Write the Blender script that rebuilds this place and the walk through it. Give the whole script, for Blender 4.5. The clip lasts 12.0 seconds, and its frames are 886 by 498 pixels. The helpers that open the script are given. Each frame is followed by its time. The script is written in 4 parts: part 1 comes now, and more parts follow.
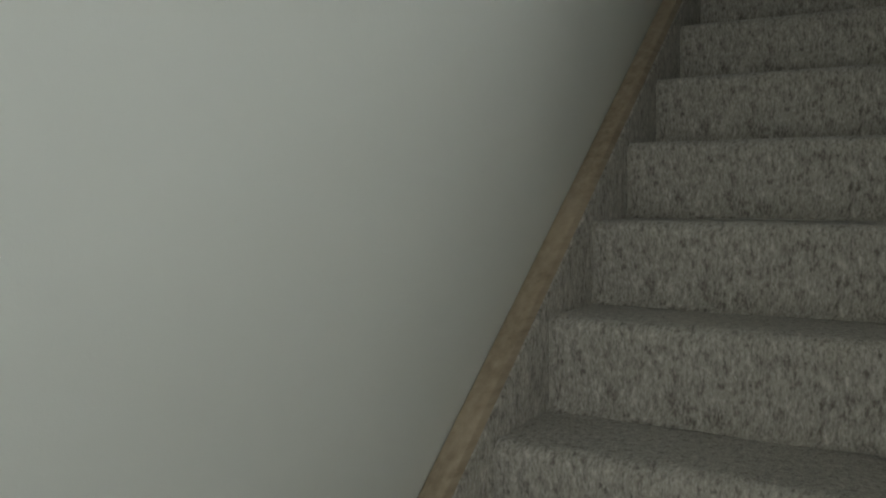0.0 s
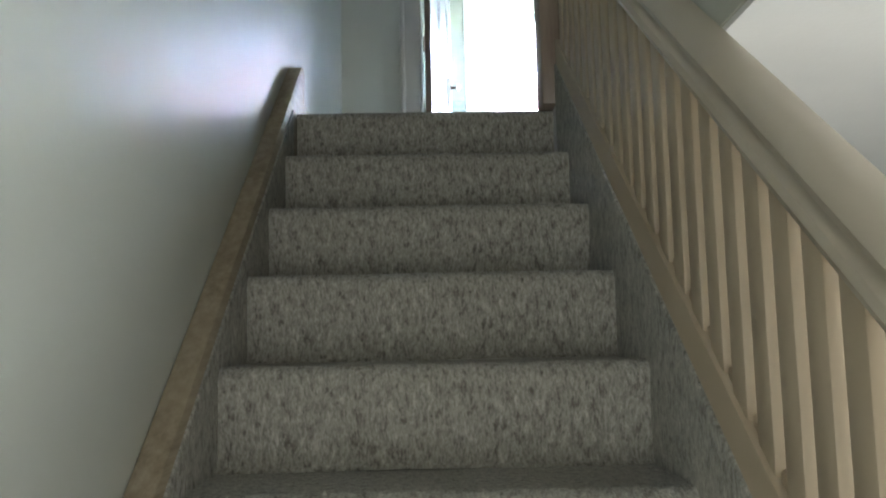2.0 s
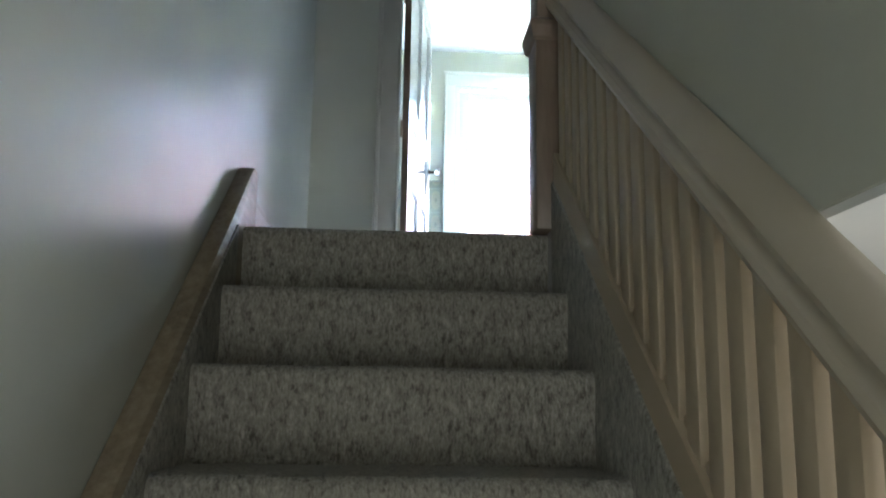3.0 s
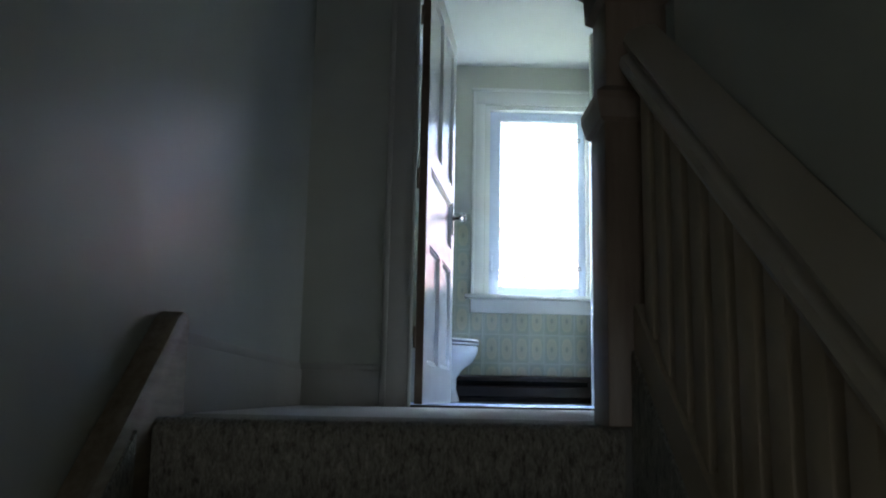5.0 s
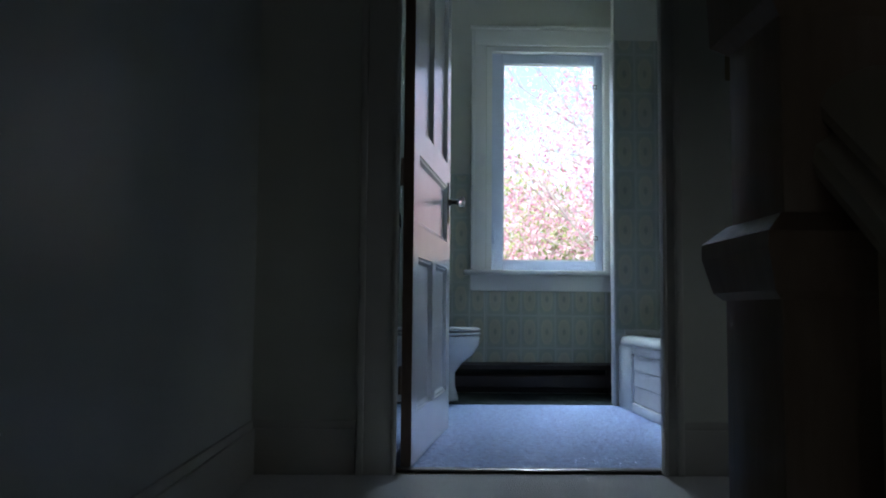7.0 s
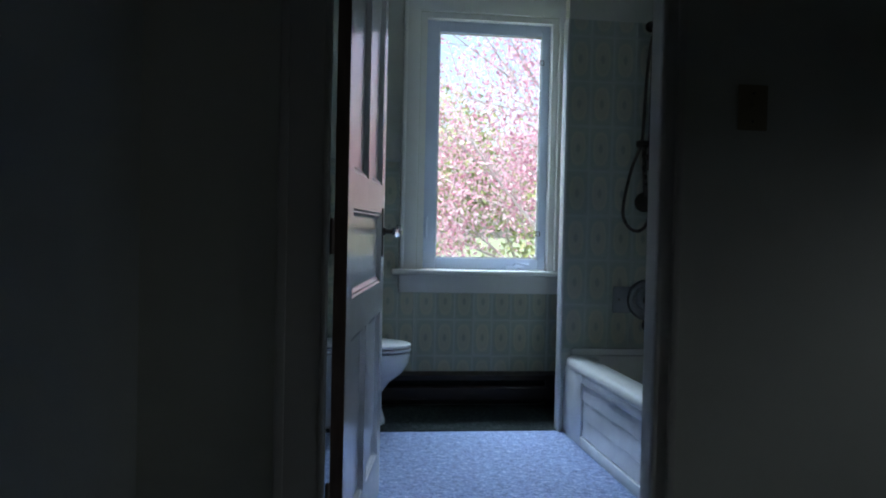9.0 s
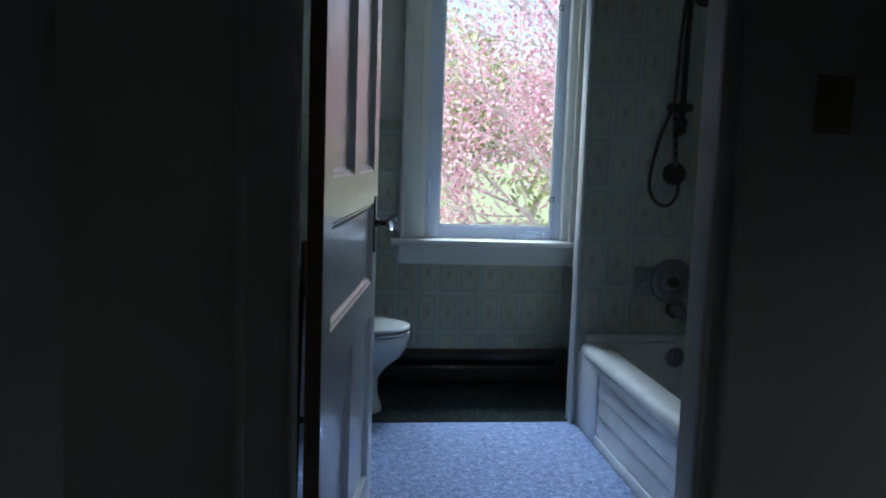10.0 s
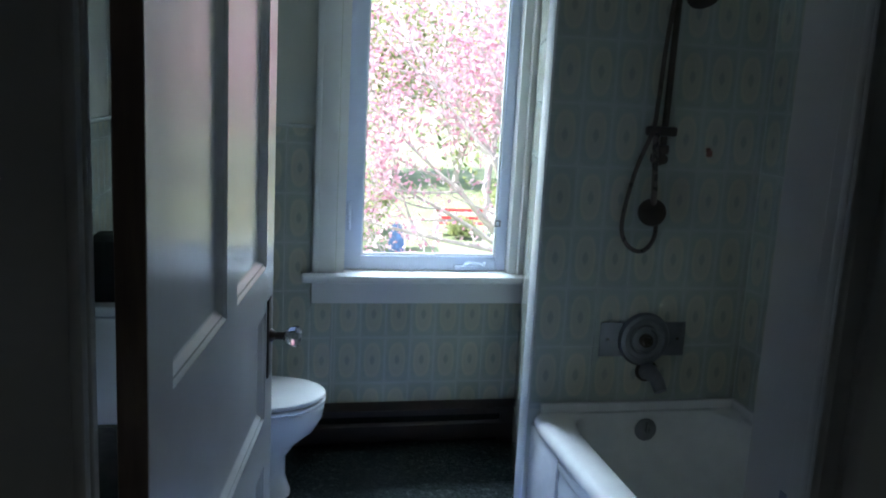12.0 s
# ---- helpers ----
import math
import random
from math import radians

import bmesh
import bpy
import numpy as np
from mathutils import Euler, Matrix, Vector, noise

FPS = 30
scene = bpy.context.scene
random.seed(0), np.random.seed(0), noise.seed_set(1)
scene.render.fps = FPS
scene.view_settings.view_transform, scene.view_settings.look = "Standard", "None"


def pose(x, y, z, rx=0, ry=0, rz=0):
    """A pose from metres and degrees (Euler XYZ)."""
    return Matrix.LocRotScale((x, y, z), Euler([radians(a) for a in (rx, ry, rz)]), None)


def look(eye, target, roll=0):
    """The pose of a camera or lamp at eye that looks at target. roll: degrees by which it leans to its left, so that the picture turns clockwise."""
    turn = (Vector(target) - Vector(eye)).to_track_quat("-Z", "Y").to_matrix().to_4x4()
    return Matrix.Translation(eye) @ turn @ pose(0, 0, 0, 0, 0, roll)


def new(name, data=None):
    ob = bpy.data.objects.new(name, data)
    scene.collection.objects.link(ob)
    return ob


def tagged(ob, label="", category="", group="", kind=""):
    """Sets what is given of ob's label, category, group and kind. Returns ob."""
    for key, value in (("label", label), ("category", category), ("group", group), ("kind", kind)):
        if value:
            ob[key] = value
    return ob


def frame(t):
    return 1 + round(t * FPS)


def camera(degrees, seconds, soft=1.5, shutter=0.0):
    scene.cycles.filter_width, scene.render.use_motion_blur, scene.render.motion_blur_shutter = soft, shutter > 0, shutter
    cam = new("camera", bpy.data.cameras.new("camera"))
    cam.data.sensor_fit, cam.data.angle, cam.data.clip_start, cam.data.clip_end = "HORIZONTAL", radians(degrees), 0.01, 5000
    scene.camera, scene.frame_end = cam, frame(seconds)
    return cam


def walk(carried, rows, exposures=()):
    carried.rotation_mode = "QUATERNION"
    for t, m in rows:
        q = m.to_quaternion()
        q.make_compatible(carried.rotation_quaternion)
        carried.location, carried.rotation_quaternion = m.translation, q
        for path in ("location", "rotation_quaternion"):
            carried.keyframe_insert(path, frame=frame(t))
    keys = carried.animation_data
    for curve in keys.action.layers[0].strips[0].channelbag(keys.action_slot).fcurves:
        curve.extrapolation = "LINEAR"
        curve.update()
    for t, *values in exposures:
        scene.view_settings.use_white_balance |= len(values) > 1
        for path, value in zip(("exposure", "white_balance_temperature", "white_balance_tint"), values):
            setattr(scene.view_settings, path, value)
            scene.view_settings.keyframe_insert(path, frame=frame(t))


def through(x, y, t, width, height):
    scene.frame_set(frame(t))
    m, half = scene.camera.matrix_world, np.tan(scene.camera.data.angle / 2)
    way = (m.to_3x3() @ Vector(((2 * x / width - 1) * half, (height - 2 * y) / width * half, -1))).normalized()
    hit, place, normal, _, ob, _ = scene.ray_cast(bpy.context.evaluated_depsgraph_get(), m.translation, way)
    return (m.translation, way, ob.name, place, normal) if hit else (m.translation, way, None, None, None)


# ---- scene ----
import functools

cam = camera(55.8, 12.0, soft=2.0)
PATH = [
    (0, (0.665, -3.631, 1.411), (-0.326, -1.897, 1.293), 0.2),
    (0.5, (0.562, -3.407, 1.558), (-0.122, -1.532, 1.426), -0.3),
    (1, (0.479, -3.109, 1.649), (0.118, -1.145, 1.538), -0.5),
    (1.5, (0.425, -2.836, 1.828), (0.419, -0.838, 1.911), 2.4),
    (2, (0.391, -2.605, 1.985), (0.441, -0.619, 2.211), -1.2),
    (2.5, (0.419, -2.416, 2.11), (0.459, -0.444, 2.44), -1.5),
    (3, (0.403, -2.207, 2.263), (0.519, -0.245, 2.631), 0.9),
    (3.5, (0.425, -2.068, 2.404), (0.417, -0.112, 2.818), 2.1),
    (5.5, (0.467, -1.286, 2.872), (0.574, 0.69, 3.158), -0.1),
    (6, (0.477, -1.115, 2.969), (0.682, 0.864, 3.182), -0.6),
    (6.5, (0.498, -0.903, 3.118), (0.545, 1.088, 3.296), 0.5),
    (8.5, (0.45, -0.256, 3.615), (0.526, 1.743, 3.634), 0.1),
    (9, (0.427, -0.115, 3.749), (0.687, 1.867, 3.702), 1.3),
    (9.5, (0.435, 0.122, 3.84), (0.733, 2.093, 3.681), 0.2),
    (10, (0.498, 0.326, 3.968), (0.743, 2.297, 3.738), 2.0),
    (10.5, (0.48, 0.468, 4.123), (0.826, 2.419, 3.85), 2.0),
    (11, (0.566, 0.697, 4.234), (0.958, 2.641, 3.979), 2.4),
    (11.5, (0.667, 0.85, 4.363), (1.034, 2.782, 4.003), 2.7),
    (12, (0.588, 1.14, 4.292), (1.013, 3.06, 3.927), 3.1),
]
STOPS = [(0, 4.45), (0.5, 4.85), (1, 5.05), (1.5, 5.5), (2.5, 5.55), (3, 5.1), (3.5, 4.15), (5.5, 2.7), (6.5, 1.75), (8.5, 1.35), (10, 1.1), (10.5, 1.3), (11, 1.6), (12, 1.75)]
STOPS = [(t, e, 6500 - 60 * max(0, min(6, t - 3)), 10 + 0.4 * max(0, min(6, t - 3))) for t, e in STOPS]
walk(cam, [(t, look(eye, target, roll)) for t, eye, target, roll in PATH], STOPS)

# ---- light ----
world = bpy.data.worlds.new("sky")
scene.world = world
world.use_nodes = True
wn = world.node_tree.nodes
wl = world.node_tree.links
sky = wn.new("ShaderNodeTexSky")
sky.sky_type, sky.sun_disc = "NISHITA", False
sky.sun_elevation, sky.sun_rotation = radians(48), radians(245)
sky.dust_density, sky.ozone_density = 2.2, 1.0
wl.new(sky.outputs[0], wn["Background"].inputs[0])
wn["Background"].inputs[1].default_value = 0.15

SUN_FROM = Vector((math.sin(radians(245)) * math.cos(radians(48)), math.cos(radians(245)) * math.cos(radians(48)), math.sin(radians(48))))
sun = new("sun", bpy.data.lights.new("sun", "SUN"))
sun.data.energy, sun.data.angle, sun.data.color = 4.0, radians(0.5), (1.0, 0.97, 0.93)
sun.matrix_world = look(SUN_FROM * 30, (0, 0, 0))


def window_light(name, eye, target, w, h, watts, colour):
    lamp = new(name, bpy.data.lights.new(name, "AREA"))
    lamp.data.shape, lamp.data.size, lamp.data.size_y = "RECTANGLE", w, h
    lamp.data.energy, lamp.data.color = watts, colour
    lamp.matrix_world = look(eye, target)
    return lamp


# skylight through the bathroom window; daylight from unseen windows added in the lower hall
window_light("bath_window_light", (1.30, 5.8, 5.64), (1.25, 3.2, 3.3), 1.4, 0.6, 50.0, (0.67, 0.85, 1.0))
window_light("hall_window_light", (2.38, -2.65, 1.5), (0.5, -2.1, 1.85), 1.5, 1.4, 1.2, (0.95, 1.0, 1.0))
window_light("front_window_light", (0.44, -5.17, 1.35), (0.42, -1.5, 2.0), 0.76, 1.7, 0.66, (0.96, 1.0, 1.0))
# dim fill lamp in an added, unseen east window, for the switch wall
landing_fill = window_light("landing_fill_light", (3.19, 1.35, 3.75), (1.65, 2.04, 3.1), 0.5, 0.7, 0.10, (0.85, 0.95, 1.0))
landing_fill.data.spread = radians(58)

# ---- materials ----
def shader(name, base, rough=0.5, metal=0.0, spec=0.5):
    m = bpy.data.materials.new(name)
    m.use_nodes = True
    b = m.node_tree.nodes["Principled BSDF"]
    b.inputs["Base Color"].default_value = (*base, 1)
    b.inputs["Roughness"].default_value = rough
    b.inputs["Metallic"].default_value = metal
    b.inputs["Specular IOR Level"].default_value = spec
    return m, m.node_tree.nodes, m.node_tree.links, b


def noise_of(n, l, co, scale, detail=4, stretch=(1, 1, 1), rough=0.55):
    mp = n.new("ShaderNodeMapping")
    mp.inputs["Scale"].default_value = stretch
    l.new(co, mp.inputs[0])
    t = n.new("ShaderNodeTexNoise")
    t.inputs["Scale"].default_value, t.inputs["Detail"].default_value, t.inputs["Roughness"].default_value = scale, detail, rough
    l.new(mp.outputs[0], t.inputs["Vector"])
    return t.outputs[0]


def ramp_of(n, l, fac, stops):
    r = n.new("ShaderNodeValToRGB")
    e = r.color_ramp.elements
    while len(e) < len(stops):
        e.new(0.5)
    for el, (p, c) in zip(e, stops):
        el.position, el.color = p, (*c, 1)
    l.new(fac, r.inputs[0])
    return r.outputs[0]


def mix_of(n, l, fac, a, b, kind="MIX"):
    m = n.new("ShaderNodeMix")
    m.data_type, m.blend_type = "RGBA", kind
    for sock, v in ((m.inputs[0], fac), (m.inputs[6], a), (m.inputs[7], b)):
        if isinstance(v, (int, float)):
            sock.default_value = v
        elif isinstance(v, tuple):
            sock.default_value = (*v, 1)
        else:
            l.new(v, sock)
    return m.outputs[2]


def bump_of(n, l, b, height, strength, distance):
    u = n.new("ShaderNodeBump")
    u.inputs["Strength"].default_value, u.inputs["Distance"].default_value = strength, distance
    l.new(height, u.inputs["Height"])
    l.new(u.outputs[0], b.inputs["Normal"])


def paint(name, base, rough=0.4, fine=0.04, wave=0.0, spec=0.5, stain=0.12):
    """Painted plaster or wood: faint stains, brush texture and uneven gloss."""
    m, n, l, b = shader(name, base, rough, 0, spec)
    co = n.new("ShaderNodeTexCoord").outputs["Object"]
    big = noise_of(n, l, co, 1.7, 5)
    small = noise_of(n, l, co, 38, 3)
    dark = tuple(c * (1 - stain) for c in base)
    light = tuple(min(1, c * (1 + stain * 0.5)) for c in base)
    col = ramp_of(n, l, big, [(0.1, dark), (0.9, light)])
    l.new(mix_of(n, l, 0.1, col, ramp_of(n, l, small, [(0.1, dark), (0.9, light)])), b.inputs["Base Color"])
    l.new(ramp_of(n, l, noise_of(n, l, co, 6, 3), [(0.05, (rough * 0.8,) * 3), (0.95, (min(1, rough * 1.25),) * 3)]), b.inputs["Roughness"])
    h = noise_of(n, l, co, 90, 2)
    if wave:
        a = n.new("ShaderNodeMath")
        a.operation = "MULTIPLY_ADD"
        a.inputs[1].default_value = wave
        l.new(noise_of(n, l, co, 3.2, 3, (1, 1, 0.35)), a.inputs[0])
        l.new(h, a.inputs[2])
        h = a.outputs[0]
    bump_of(n, l, b, h, 0.3, fine * 0.02)
    return m


def wood(name, dark, light, rough=0.4, along="Y"):
    m, n, l, b = shader(name, light, rough)
    co = n.new("ShaderNodeTexCoord").outputs["Object"]
    stretch = {"X": (0.12, 1, 1), "Y": (1, 0.12, 1), "Z": (1, 1, 0.12)}[along]
    grain = noise_of(n, l, co, 55, 6, stretch, 0.65)
    worn = noise_of(n, l, co, 3.5, 4)
    rnd = n.new("ShaderNodeObjectInfo").outputs["Random"]
    c = ramp_of(n, l, grain, [(0.3, dark), (0.68, light)])
    c = mix_of(n, l, ramp_of(n, l, worn, [(0.42, (0, 0, 0)), (0.7, (0.55, 0.55, 0.55))]), c, tuple(x * 1.12 for x in light))
    c = mix_of(n, l, 0.25, c, ramp_of(n, l, rnd, [(0.0, tuple(x * 0.8 for x in light)), (1.0, light)]))
    l.new(c, b.inputs["Base Color"])
    bump_of(n, l, b, grain, 0.25, 0.002)
    return m


def carpet(name, tones, scale=130, stretch=(1, 1, 1), sheen=0.25):
    """Cut pile in mixed yarns: flecks of three tones, worn patches and a deep nap."""
    m, n, l, b = shader(name, tones[1], 1.0, 0, 0.1)
    b.inputs["Sheen Weight"].default_value = sheen
    b.inputs["Sheen Roughness"].default_value = 0.6
    co = n.new("ShaderNodeTexCoord").outputs["Object"]
    fleck = noise_of(n, l, co, scale, 3, stretch, 0.7)
    tuft = noise_of(n, l, co, scale * 2.6, 2, stretch, 0.6)
    patch = noise_of(n, l, co, 4.5, 5)
    c = ramp_of(n, l, fleck, [(0.36, tones[0]), (0.47, tones[1]), (0.56, tones[1]), (0.68, tones[2])])
    c = mix_of(n, l, 0.3, c, ramp_of(n, l, tuft, [(0.38, tones[0]), (0.62, tones[2])]))
    streak = noise_of(n, l, co, scale * 2.0, 3, (stretch[0] * 1.2, stretch[1], stretch[2] * 0.7), 0.6)
    c = mix_of(n, l, 0.3, c, ramp_of(n, l, patch, [(0.3, tuple(x * 0.8 for x in tones[1])), (0.7, tuple(x * 1.1 for x in tones[1]))]))
    c = mix_of(n, l, ramp_of(n, l, streak, [(0.54, (0, 0, 0)), (0.68, (0.38, 0.38, 0.38))]), c, tones[0])
    l.new(c, b.inputs["Base Color"])
    a = n.new("ShaderNodeMath")
    a.operation = "ADD"
    l.new(fleck, a.inputs[0])
    l.new(tuft, a.inputs[1])
    bump_of(n, l, b, a.outputs[0], 0.9, 0.006)
    return m


def plain(name, base, rough, metal=0.0, spec=0.5, grime=0.15):
    m, n, l, b = shader(name, base, rough, metal, spec)
    co = n.new("ShaderNodeTexCoord").outputs["Object"]
    g = noise_of(n, l, co, 9, 5)
    l.new(ramp_of(n, l, g, [(0.3, tuple(c * (1 - grime) for c in base)), (0.7, base)]), b.inputs["Base Color"])
    l.new(ramp_of(n, l, noise_of(n, l, co, 30, 3), [(0.3, (rough * 0.8,) * 3), (0.7, (min(1, rough * 1.3),) * 3)]), b.inputs["Roughness"])
    return m


def tile_glaze(name):
    """Glazed wall tile, 11 x 22 cm: a blue-grey border, an ivory oval and a small dark lozenge in its middle."""
    m, n, l, b = shader(name, (0.42, 0.45, 0.38), 0.16)
    co = n.new("ShaderNodeTexCoord").outputs["Object"]
    sep = n.new("ShaderNodeSeparateXYZ")
    l.new(co, sep.inputs[0])

    def calc(op, a, c):
        k = n.new("ShaderNodeMath")
        k.operation = op
        for sock, v in ((k.inputs[0], a), (k.inputs[1], c)):
            if isinstance(v, (int, float)):
                sock.default_value = v
            else:
                l.new(v, sock)
        return k.outputs[0]

    def oval(rx, rz, power):
        ax = calc("POWER", calc("ABSOLUTE", calc("DIVIDE", sep.outputs[0], rx), 0), power)
        az = calc("POWER", calc("ABSOLUTE", calc("DIVIDE", sep.outputs[2], rz), 0), power)
        return calc("ADD", ax, az)

    def soft(v, inner, outer):
        return ramp_of(n, l, calc("MULTIPLY", v, 0.5), [(inner / 2, (1, 1, 1)), (outer / 2, (0, 0, 0))])

    wob = noise_of(n, l, co, 35, 3)
    ground = ramp_of(n, l, wob, [(0.35, (0.395, 0.435, 0.375)), (0.65, (0.435, 0.465, 0.40))])
    c = mix_of(n, l, soft(oval(0.0495, 0.0985, 9.0), 0.6, 1.15), (0.46, 0.49, 0.445), ground)
    c = mix_of(n, l, soft(oval(0.038, 0.0815, 2.6), 0.75, 1.1), c, (0.53, 0.515, 0.40))
    c = mix_of(n, l, soft(oval(0.030, 0.0685, 2.4), 0.7, 1.1), c, (0.49, 0.48, 0.38))
    c = mix_of(n, l, soft(oval(0.012, 0.024, 1.6), 0.5, 1.2), c, (0.36, 0.375, 0.315))
    rnd = n.new("ShaderNodeObjectInfo").outputs["Random"]
    c = mix_of(n, l, 1.0, c, ramp_of(n, l, rnd, [(0.0, (0.88, 0.88, 0.88)), (1.0, (1, 1, 1))]), "MULTIPLY")
    l.new(c, b.inputs["Base Color"])
    bump_of(n, l, b, noise_of(n, l, co, 22, 2), 0.12, 0.002)
    return m


M_WALL = paint("wall_paint", (0.60, 0.615, 0.57), 0.34, 0.05, 4.0, 0.10, 0.06)
M_WALL_FLAT = paint("flat_wall_paint", (0.60, 0.605, 0.53), 0.55, 0.05, 3.0)
M_CEIL = paint("ceiling_paint", (0.82, 0.82, 0.81), 0.8, 0.1)
M_TRIM = paint("trim_paint", (0.57, 0.55, 0.50), 0.45, 0.03, 0.5, 0.15)
M_WHITE = paint("white_gloss_paint", (0.80, 0.80, 0.78), 0.30, 0.02, 0.6, 0.09)
M_DOOR = paint("door_gloss_paint", (0.82, 0.81, 0.80), 0.2, 0.02, 0.8, 0.5)
M_SASH = paint("sash_paint", (0.60, 0.66, 0.80), 0.3, 0.02)
M_OAK = paint("tan_gloss_paint", (0.54, 0.44, 0.315), 0.4, 0.03, 0.0, 0.3, 0.16)
M_RAIL = paint("rail_gloss_paint", (0.52, 0.455, 0.36), 0.32, 0.02, 0.0, 0.4, 0.10)
M_NEWEL = wood("newel_wood", (0.22, 0.155, 0.115), (0.32, 0.24, 0.185), 0.35, "Z")
M_EDGE = wood("bare_edge_wood", (0.10, 0.065, 0.045), (0.21, 0.145, 0.105), 0.6, "Z")
M_BOARD = wood("worn_board", (0.17, 0.125, 0.08), (0.42, 0.345, 0.245), 0.55, "Y")
M_CARPET = carpet("stair_carpet", ((0.075, 0.062, 0.05), (0.385, 0.365, 0.31), (0.73, 0.705, 0.63)), 74, (1, 0.7, 0.42))
M_HALL_CARPET = carpet("hall_carpet", ((0.32, 0.30, 0.285), (0.55, 0.52, 0.505), (0.70, 0.67, 0.655)), 90, (1, 1, 1), 0.8)
M_BATH_CARPET = carpet("bath_carpet", ((0.02, 0.04, 0.11), (0.22, 0.30, 0.53), (0.70, 0.77, 0.92)), 34, (1, 1, 1), 0.15)
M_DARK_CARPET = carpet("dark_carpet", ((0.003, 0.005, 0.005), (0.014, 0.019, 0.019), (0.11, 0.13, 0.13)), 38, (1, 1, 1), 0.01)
M_PORCELAIN = plain("porcelain", (0.80, 0.80, 0.79), 0.12, 0, 0.6, 0.05)
M_ENAMEL = plain("enamel", (0.84, 0.84, 0.82), 0.15, 0, 0.6, 0.12)
M_CHROME = plain("worn_chrome", (0.55, 0.57, 0.60), 0.22, 1.0, 0.5, 0.3)
M_STEEL = plain("dull_steel", (0.30, 0.31, 0.33), 0.38, 0.85, 0.5, 0.4)
M_DARK_METAL = plain("dark_bronze", (0.11, 0.09, 0.075), 0.35, 0.9, 0.5, 0.4)
M_HEATER = plain("brown_enamel", (0.034, 0.020, 0.016), 0.35, 0.0, 0.5, 0.3)
M_BLACK = plain("black_void", (0.012, 0.012, 0.012), 0.8, 0, 0.2, 0.1)
M_GROUT = paint("grout", (0.48, 0.51, 0.465), 0.7, 0.1)
M_TILE = tile_glaze("tile_glaze")
M_PLATE = plain("tan_plate", (0.30, 0.24, 0.13), 0.4, 0, 0.5, 0.25)
M_SOOT = plain("rubber_hose", (0.12, 0.10, 0.085), 0.3, 0.7, 0.5, 0.2)

# ---- building helpers ----
def box(bm, x0, x1, y0, y1, z0, z1, bevel=0.0, seg=2):
    m = Matrix.Translation(((x0 + x1) / 2, (y0 + y1) / 2, (z0 + z1) / 2)) @ Matrix.Diagonal((abs(x1 - x0), abs(y1 - y0), abs(z1 - z0), 1))
    made = bmesh.ops.create_cube(bm, size=1, matrix=m)["verts"]
    if bevel:
        edges = list({e for v in made for e in v.link_edges})
        bmesh.ops.bevel(bm, geom=edges, offset=bevel, segments=seg, profile=0.5, affect="EDGES")
    return bm


def boxes(*rows, bevel=0.0):
    bm = bmesh.new()
    for r in rows:
        box(bm, *r, bevel=bevel)
    return bm


def extrude_profile(points, start, step):
    """A closed profile of 3D points carried along the vector step."""
    bm = bmesh.new()
    a = [bm.verts.new(Vector(p) + Vector(start)) for p in points]
    b = [bm.verts.new(Vector(p) + Vector(start) + Vector(step)) for p in points]
    bm.faces.new(a)
    bm.faces.new(list(reversed(b)))
    for i in range(len(a)):
        j = (i + 1) % len(a)
        bm.faces.new((a[j], a[i], b[i], b[j]))
    bmesh.ops.recalc_face_normals(bm, faces=bm.faces)
    return bm


def lathe(profile, m=None, seg=24):
    """A solid of revolution round z from (radius, z) pairs."""
    bm = bmesh.new()
    rings = []
    for r, z in profile:
        rings.append([bm.verts.new((max(r, 1e-4) * math.cos(2 * math.pi * i / seg), max(r, 1e-4) * math.sin(2 * math.pi * i / seg), z)) for i in range(seg)])
    for a, b in zip(rings, rings[1:]):
        for i in range(seg):
            j = (i + 1) % seg
            bm.faces.new((a[i], a[j], b[j], b[i]))
    bm.faces.new(list(reversed(rings[0])))
    bm.faces.new(rings[-1])
    if m is not None:
        bmesh.ops.transform(bm, matrix=m, verts=bm.verts)
    bmesh.ops.recalc_face_normals(bm, faces=bm.faces)
    return bm


def loft(rings):
    """A closed skin through rings of equally many points."""
    bm = bmesh.new()
    vs = [[bm.verts.new(p) for p in r] for r in rings]
    k = len(vs[0])
    for a, b in zip(vs, vs[1:]):
        for i in range(k):
            j = (i + 1) % k
            bm.faces.new((a[i], a[j], b[j], b[i]))
    bm.faces.new(list(reversed(vs[0])))
    bm.faces.new(vs[-1])
    bmesh.ops.recalc_face_normals(bm, faces=bm.faces)
    return bm


def tube(points, radius, seg=10):
    """A round tube along points, with a tapering list of radii allowed."""
    pts = [Vector(p) for p in points]
    rad = radius if isinstance(radius, (list, tuple)) else [radius] * len(pts)
    rings = []
    side = None
    for i, p in enumerate(pts):
        d = (pts[min(i + 1, len(pts) - 1)] - pts[max(i - 1, 0)]).normalized()
        if side is None:
            side = d.orthogonal().normalized()
        side = (side - d * side.dot(d)).normalized()
        up = d.cross(side)
        rings.append([p + (side * math.cos(2 * math.pi * k / seg) + up * math.sin(2 * math.pi * k / seg)) * rad[i] for k in range(seg)])
    return loft(rings)


